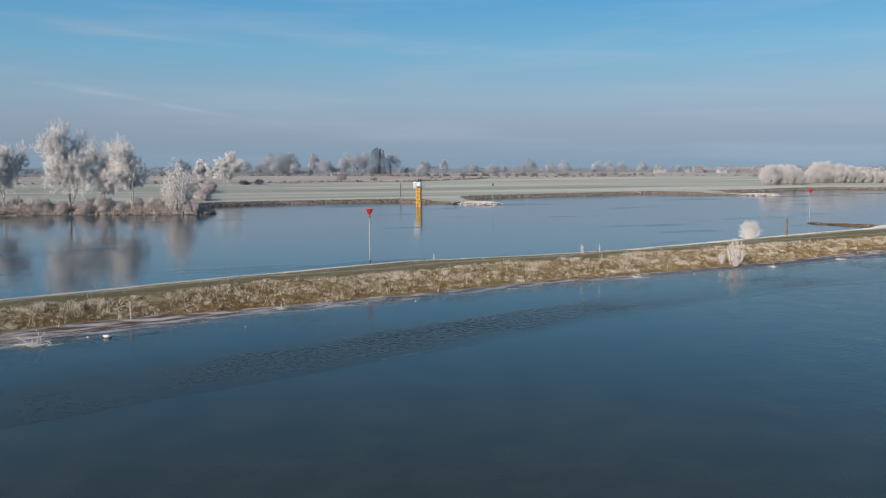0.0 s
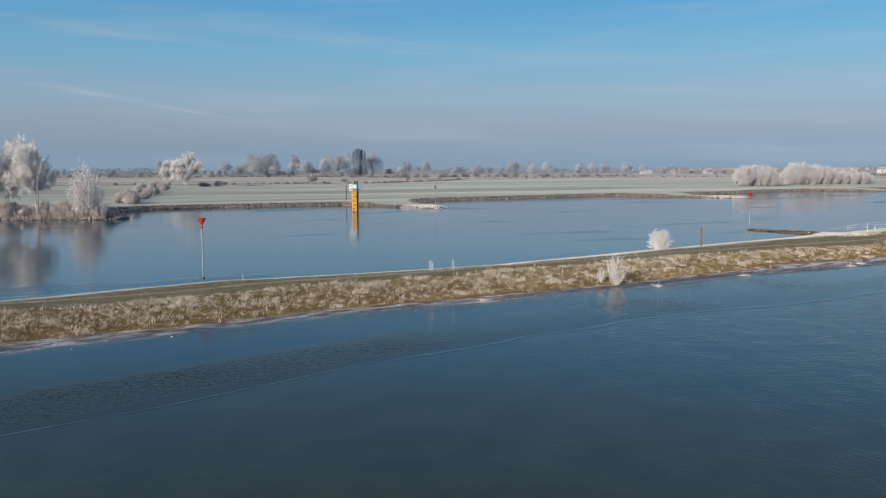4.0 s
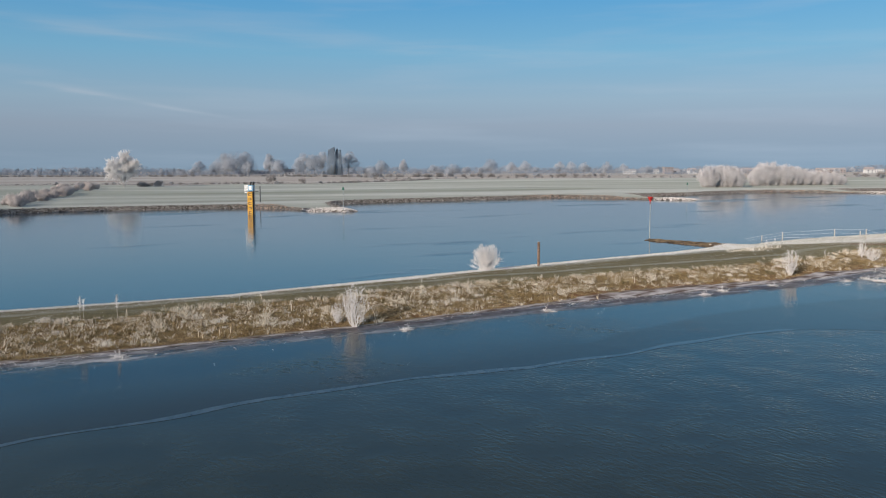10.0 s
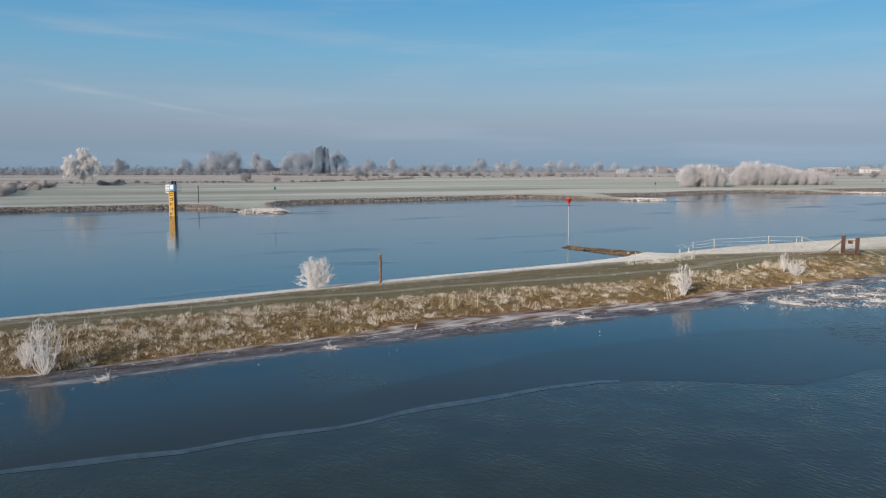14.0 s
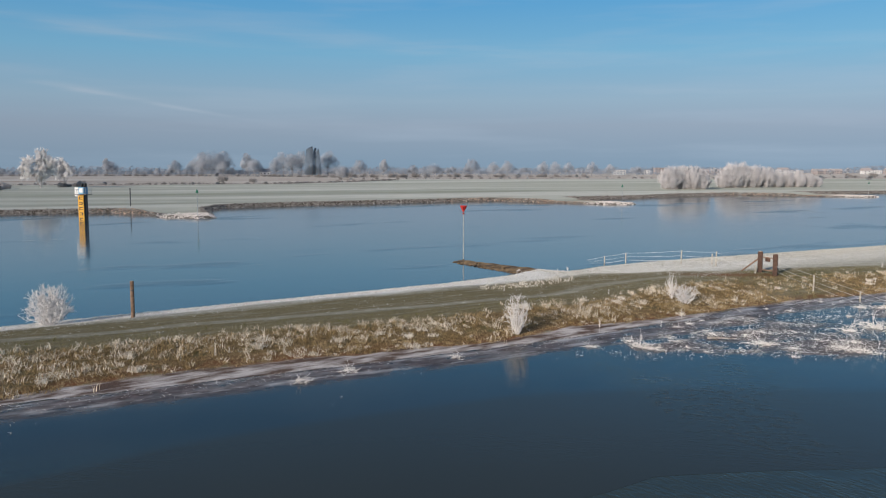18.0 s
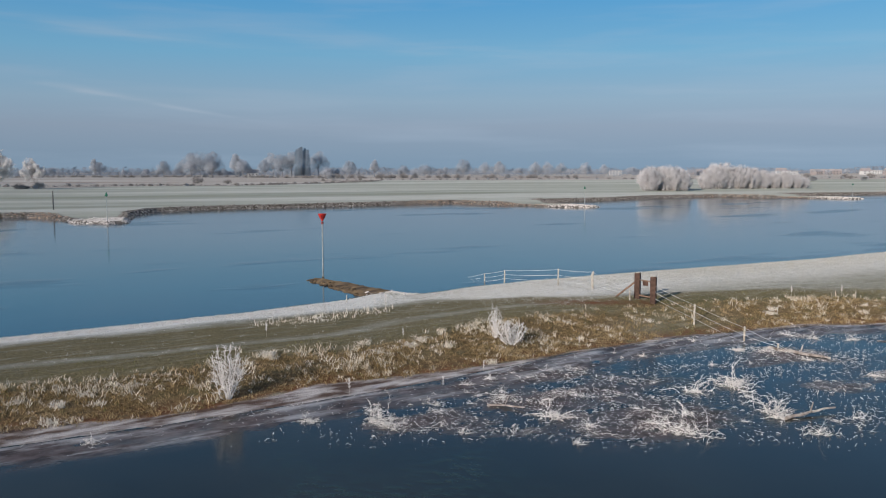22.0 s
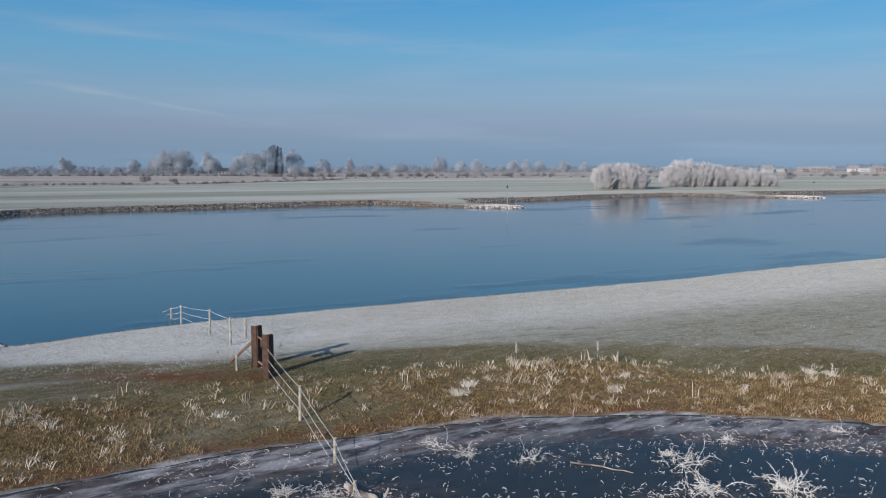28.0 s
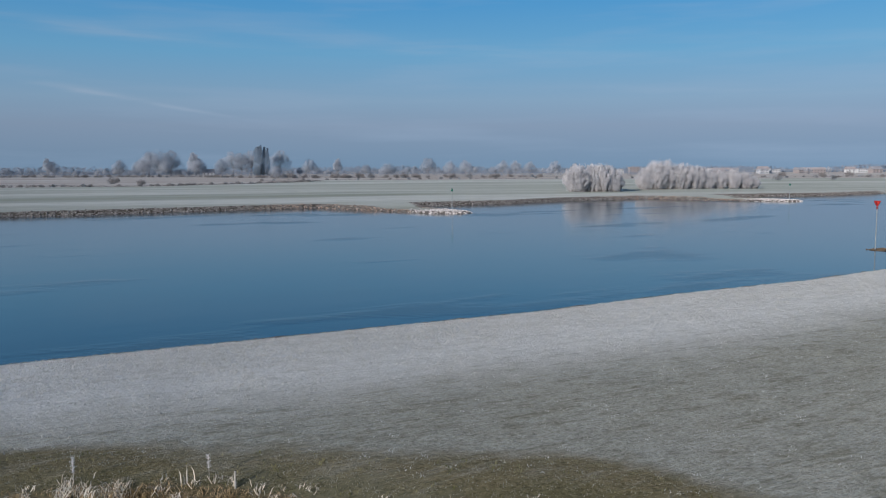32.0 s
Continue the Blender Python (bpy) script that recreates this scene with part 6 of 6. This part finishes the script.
short_pts = scatter(rng, 190000, 60, 150, lambda dp, dr, x, y, u: (dp > edge_of(x, y) + 0.2) & (dr > 0.2) & (u < 0.75) & ~trodden(x, y))
turf("short_frosted_grass", "short grazed pasture grass grey with frost", M_SHORT, short_pts, 0.03, 0.075, 0.008, 5, 44)
white_pts = scatter(rng, 150000, -45, 150, lambda dp, dr, x, y, u: (dp > edge_of(x, y) + 1.2) & (dr > 0.15) & (u < 0.03 + 0.97 * smooth(8.0 + 8 * smooth(62, 74, x), 5.0 + 4.0 * smooth(62, 74, x), dr)) & (u < 0.15 + 0.9 * smooth(edge_of(x, y) + 1.5, edge_of(x, y) + 4.0, dp)))
turf("white_frosted_grass", "short grass thick with white frost along the river edge", M_WHITE_GRASS, white_pts, 0.04, 0.09, 0.014, 6, 46)


wisp_pts = scatter(rng, 5200, 60, 150, lambda dp, dr, x, y, u: (dp > edge_of(x, y) + 1.5) & (dr > 0.4) & (u < 0.25 + 0.75 * smooth(0.1, 0.8, wobble(x, y, 0.7, 50))))
grass("pasture_wisps", "flattened wisps of dead grass whitened by frost in the pasture", M_WHITE_GRASS, wisp_pts, 0.06, 0.13, 0.009, 2.0, 7, 51)
dark_pts = scatter(rng, 9000, 44, 150, lambda dp, dr, x, y, u: (dp > edge_of(x, y) + 0.4) & (dr > 0.6) & (u < smooth(0.15, 0.8, wobble(x, y * 1.6, 0.9, 52))))
grass("pasture_stubble", "dull olive stubble showing through the frost of the pasture", M_SHORT, dark_pts, 0.04, 0.09, 0.010, 1.2, 6, 53)
fr = np.random.RandomState(54)
ft = fr.uniform(0, 1, 150)
fx, fy = 55.6 + 4.6 * ft + fr.normal(0, 0.7, 150), 97.6 + 3.9 * ft + fr.normal(0, 0.55, 150)
grass("frosted_verge", "tall frosted grass standing beside the wheel track", M_TUFT, np.stack([fx, fy, height_at(fx, fy) - 0.02], 1), 0.16, 0.42, 0.010, 0.5, 5, 55)


def point_reeds():
    rng = np.random.RandomState(48)
    n = 5200
    x = rng.uniform(-112, -44, n)
    y = 151 + rng.uniform(0, 1, n) ** 1.5 * 9 + np.where(x < -85, 0.0, 1.2)
    z = height_at(x, y)
    k = z > 0.02
    v, f = blades(rng, np.stack([x, y, z], 1)[k], rng.uniform(0.4, 1.1, n)[k], 0.03, 0.5, 6)
    k2 = blade_material("brown_reeds", (0.30, 0.23, 0.19), (0.66, 0.57, 0.53), (0.70, 0.63, 0.60))
    tagged(new("point_reeds", mesh_tris("point_reeds", v, f, k2)), "brown reeds and brambles tipped with frost on the wooded point", "reeds", kind="stuff")


point_reeds()


# ---- drift in the frozen pool ----
def pool_litter():
    rng = np.random.RandomState(61)
    n = 170000
    x = rng.uniform(56, 104, n)
    y = rng.uniform(80, 104, n)
    dp, dr, df = lay(x, y)
    dens = drift_field(x, y) * (0.30 + 0.70 * smooth(-0.1, 0.8, wobble(x, y, 2.2, 67)))
    k = (dp < -0.2) & (dp > -21) & (rng.uniform(0, 1, n) < dens * 0.95 * (0.25 + 0.75 * smooth(-1.2, -2.2, dp)))
    x, y = x[k], y[k]
    n = len(x)
    a = rng.uniform(0, 6.28, n)
    ln = 0.015 + 0.12 * rng.uniform(0, 1, n) ** 3
    rise = rng.uniform(0.0, 1.0, n) ** 2
    p = np.stack([x, y, np.full(n, 0.02)], 1)
    q = p + np.stack([np.cos(a) * ln, np.sin(a) * ln, rise * ln + 0.01], 1)
    a2 = a + rng.uniform(-1.0, 1.0, n)
    q2 = q + np.stack([np.cos(a2) * ln * 0.7, np.sin(a2) * ln * 0.7, -rise * ln * 0.6], 1)
    r = rng.uniform(0.004, 0.0085, n)
    v, f = join_tris(tubes(p, q, r, r, 3), tubes(q, q2, r, r * 0.6, 3))
    tagged(new("pool_litter", mesh_tris("pool_litter", v, f, M_TWIG)), "frosted stems and twig litter frozen into the pool", "plant litter", kind="stuff")
    # sprinkle along the whole ice edge
    n = 4200
    x = rng.uniform(-40, 100, n)
    y = np.interp(x, [p[0] for p in POOL[:18]], [p[1] for p in POOL[:18]]) - rng.exponential(0.9, n)
    k = rng.uniform(0, 1, n) < 0.25 + 0.75 * smooth(0.1, 0.6, wobble(x, y, 0.5, 64))
    x, y = x[k], y[k]
    n = len(x)
    a = rng.uniform(0, 6.28, n)
    ln = 0.015 + 0.10 * rng.uniform(0, 1, n) ** 2.5
    p = np.stack([x, y, np.maximum(height_at(x, y), 0.0) + 0.02], 1)
    q = p + np.stack([np.cos(a) * ln, np.sin(a) * ln, rng.uniform(0, 0.7, n) * ln], 1)
    r = rng.uniform(0.005, 0.010, n)
    v, f = join_tris(tubes(p, q, r, r * 0.7, 3), tubes(q, q + np.stack([np.cos(a + 1.1) * ln, np.sin(a + 1.1) * ln, 0.2 * ln], 1), r * 0.7, r * 0.4, 3))
    tagged(new("shore_litter", mesh_tris("shore_litter", v, f, M_TWIG)), "frosted bits of stem along the ice edge", "plant litter", kind="stuff")


pool_litter()


def make_drift(seed, length, arms, label, mat=None):
    """A fallen branch lying on the ice with curling rimed side twigs."""
    rng = np.random.RandomState(seed)
    limbs, tips = [], []
    for i in range(arms):
        a = rng.normal(0, 0.55) + (math.pi if rng.uniform() < 0.35 else 0.0)
        d = np.array([math.cos(a), math.sin(a), rng.uniform(0.0, 0.8) + (0.9 if rng.uniform() < 0.2 else 0.0)])
        p = np.array([rng.normal(0, 0.28 * length), rng.normal(0, 0.20 * length), 0.0])
        d /= np.linalg.norm(d)
        ln = length * rng.uniform(0.25, 0.9)
        r = 0.010
        for s in range(6):
            d = d + np.array([0, 0, -0.14]) + rng.normal(0, 0.26, 3)
            d /= np.linalg.norm(d)
            q = p + d * ln / 6
            q[2] = max(q[2], 0.015)
            limbs.append((p, q, r, r * 0.88, 0))
            r *= 0.88
            tips.append((q, d))
            p = q
    thing = tagged(new("frosted_branch"), label, "branch", "branches frozen in the pool")
    tagged(part("stem_spray", limb_mesh("stem_spray", limbs, mat or M_TWIG, 4), None, thing), kind="stuff")
    v, f = twig_cloud(rng, tips, 2, length * 0.09, 0.0065, 0.15)
    v[:, 2] = np.maximum(v[:, 2], 0.01)
    tagged(part("twig_spray", mesh_tris("twig_spray", v, f, M_TWIG), None, thing), kind="stuff")
    return thing


DR = "arching branch white with frost, frozen into the pool"
d1, d2, d3 = make_drift(1, 1.0, 26, DR), make_drift(2, 1.4, 20, DR), make_drift(3, 0.8, 34, DR)
put(d1, 72.3, 86.3, 0, 0.0, 0.7)
put(d2, 76.0, 84.2, 0, 0.0, 0.6)
put(d3, 59.4, 85.5, 0, 0.0, 0.6)
rng = np.random.RandomState(77)
for i in range(300):
    x, y = rng.uniform(60, 100), rng.uniform(82.5, 101)
    dpx = float(lay(np.array([x]), np.array([y]))[0][0])
    if dpx > -0.8 or rng.uniform() > 1.2 * float(drift_field(np.array([x]), np.array([y]))[0]):
        continue
    again((d1, d2, d3)[rng.randint(3)], x, y, rng.uniform(0, 360), 0.20 + 0.38 * rng.uniform() ** 1.8, 0.0)
for kk, x, y, k in [(2, 75.3, 90.1, 1.5), (0, 73.5, 89.2, 1.0), (2, 67.7, 86.0, 1.1), (1, 75.5, 86.6, 1.0), (1, 71.2, 85.0, 0.8), (0, 66.1, 88.5, 0.6), (0, 61.7, 85.6, 0.9), (2, 62.1, 85.1, 0.7), (1, 61.5, 86.6, 0.7), (1, 71.9, 84.2, 0.8), (0, 75.4, 86.0, 0.8),
                    (1, 88.5, 98.3, 0.8), (2, 90.5, 96.5, 1.2), (0, 88.3, 96.3, 1.0), (1, 84.2, 98.6, 0.6), (2, 77.8, 96.4, 0.5)]:
    again((d1, d2, d3)[kk], x, y, x * 37, k, 0.0)
for x, y, s in [(27.3, 68.0, 0.7), (35.5, 73.4, 0.7), (46.8, 79.3, 0.8), (14.5, 62.0, 0.8), (-19.8, 38.5, 1.3), (-22.4, 37.6, 1.2), (-10, 48.4, 0.6), (48.5, 80.9, 0.8), (53, 83.4, 0.6)]:
    again(d3, x, y, x * 9, s, 0.0)


def make_log(a, b, r, label):
    thing = tagged(new("driftwood_log"), label, "log")
    a, b = np.array(a, float), np.array(b, float)
    rng = np.random.RandomState(int(abs(a[0]) * 10))
    pts = [tuple(a + (b - a) * i / 6 + np.append(rng.normal(0, 0.06, 2), 0)) for i in range(7)]
    part("trunk", pipe(bmesh.new(), pts, r, 7, r * 0.5), M_BARK, thing)
    part("stub", rod(bmesh.new(), tuple(a * 0.5 + b * 0.5), tuple(a * 0.5 + b * 0.5 + np.array([0.15, 0.1, 0.35])), r * 0.5, r * 0.3, 7), M_BARK, thing)
    return thing


make_log((79.3, 96.6, 0.05), (81.2, 94.4, 0.06), 0.09, "frosted driftwood log lying by the fence end")
make_log((85.2, 98.3, 0.03), (86.9, 97.5, 0.04), 0.022, "thin dark driftwood stick on the pool ice")
make_log((65.4, 87.4, 0.04), (66.8, 86.8, 0.10), 0.05, "short dark driftwood log among frosted stems")
make_log((75.5, 85.6, 0.05), (77.5, 86.6, 0.16), 0.06, "bent pale driftwood branch on the ice")


def make_floe(s, label):
    rng = np.random.RandomState(int(s * 100))
    thing = tagged(new("ice_lump"), label, "ice", "ice lumps on the pool")
    v, f = rock_shape(rng)
    part("block", mesh_tris("block", v * np.array([s, s * 0.7, s * 0.6]), f, M_ICEWHITE), None, thing)
    return thing


fl = put(make_floe(0.5, "white lump of rimed ice floating near the bank"), -17.0, 40.1, 0, 0.08)
for x, y, s in [(-18.0, 40.2, 0.4), (-7.2, 49.4, 0.3), (-5.0, 50.2, 0.3), (4.3, 56.4, 0.3), (-2.0, 51.0, 0.35), (16.0, 62.5, 0.3)]:
    again(fl, x, y, x * 20, s, 0.02)
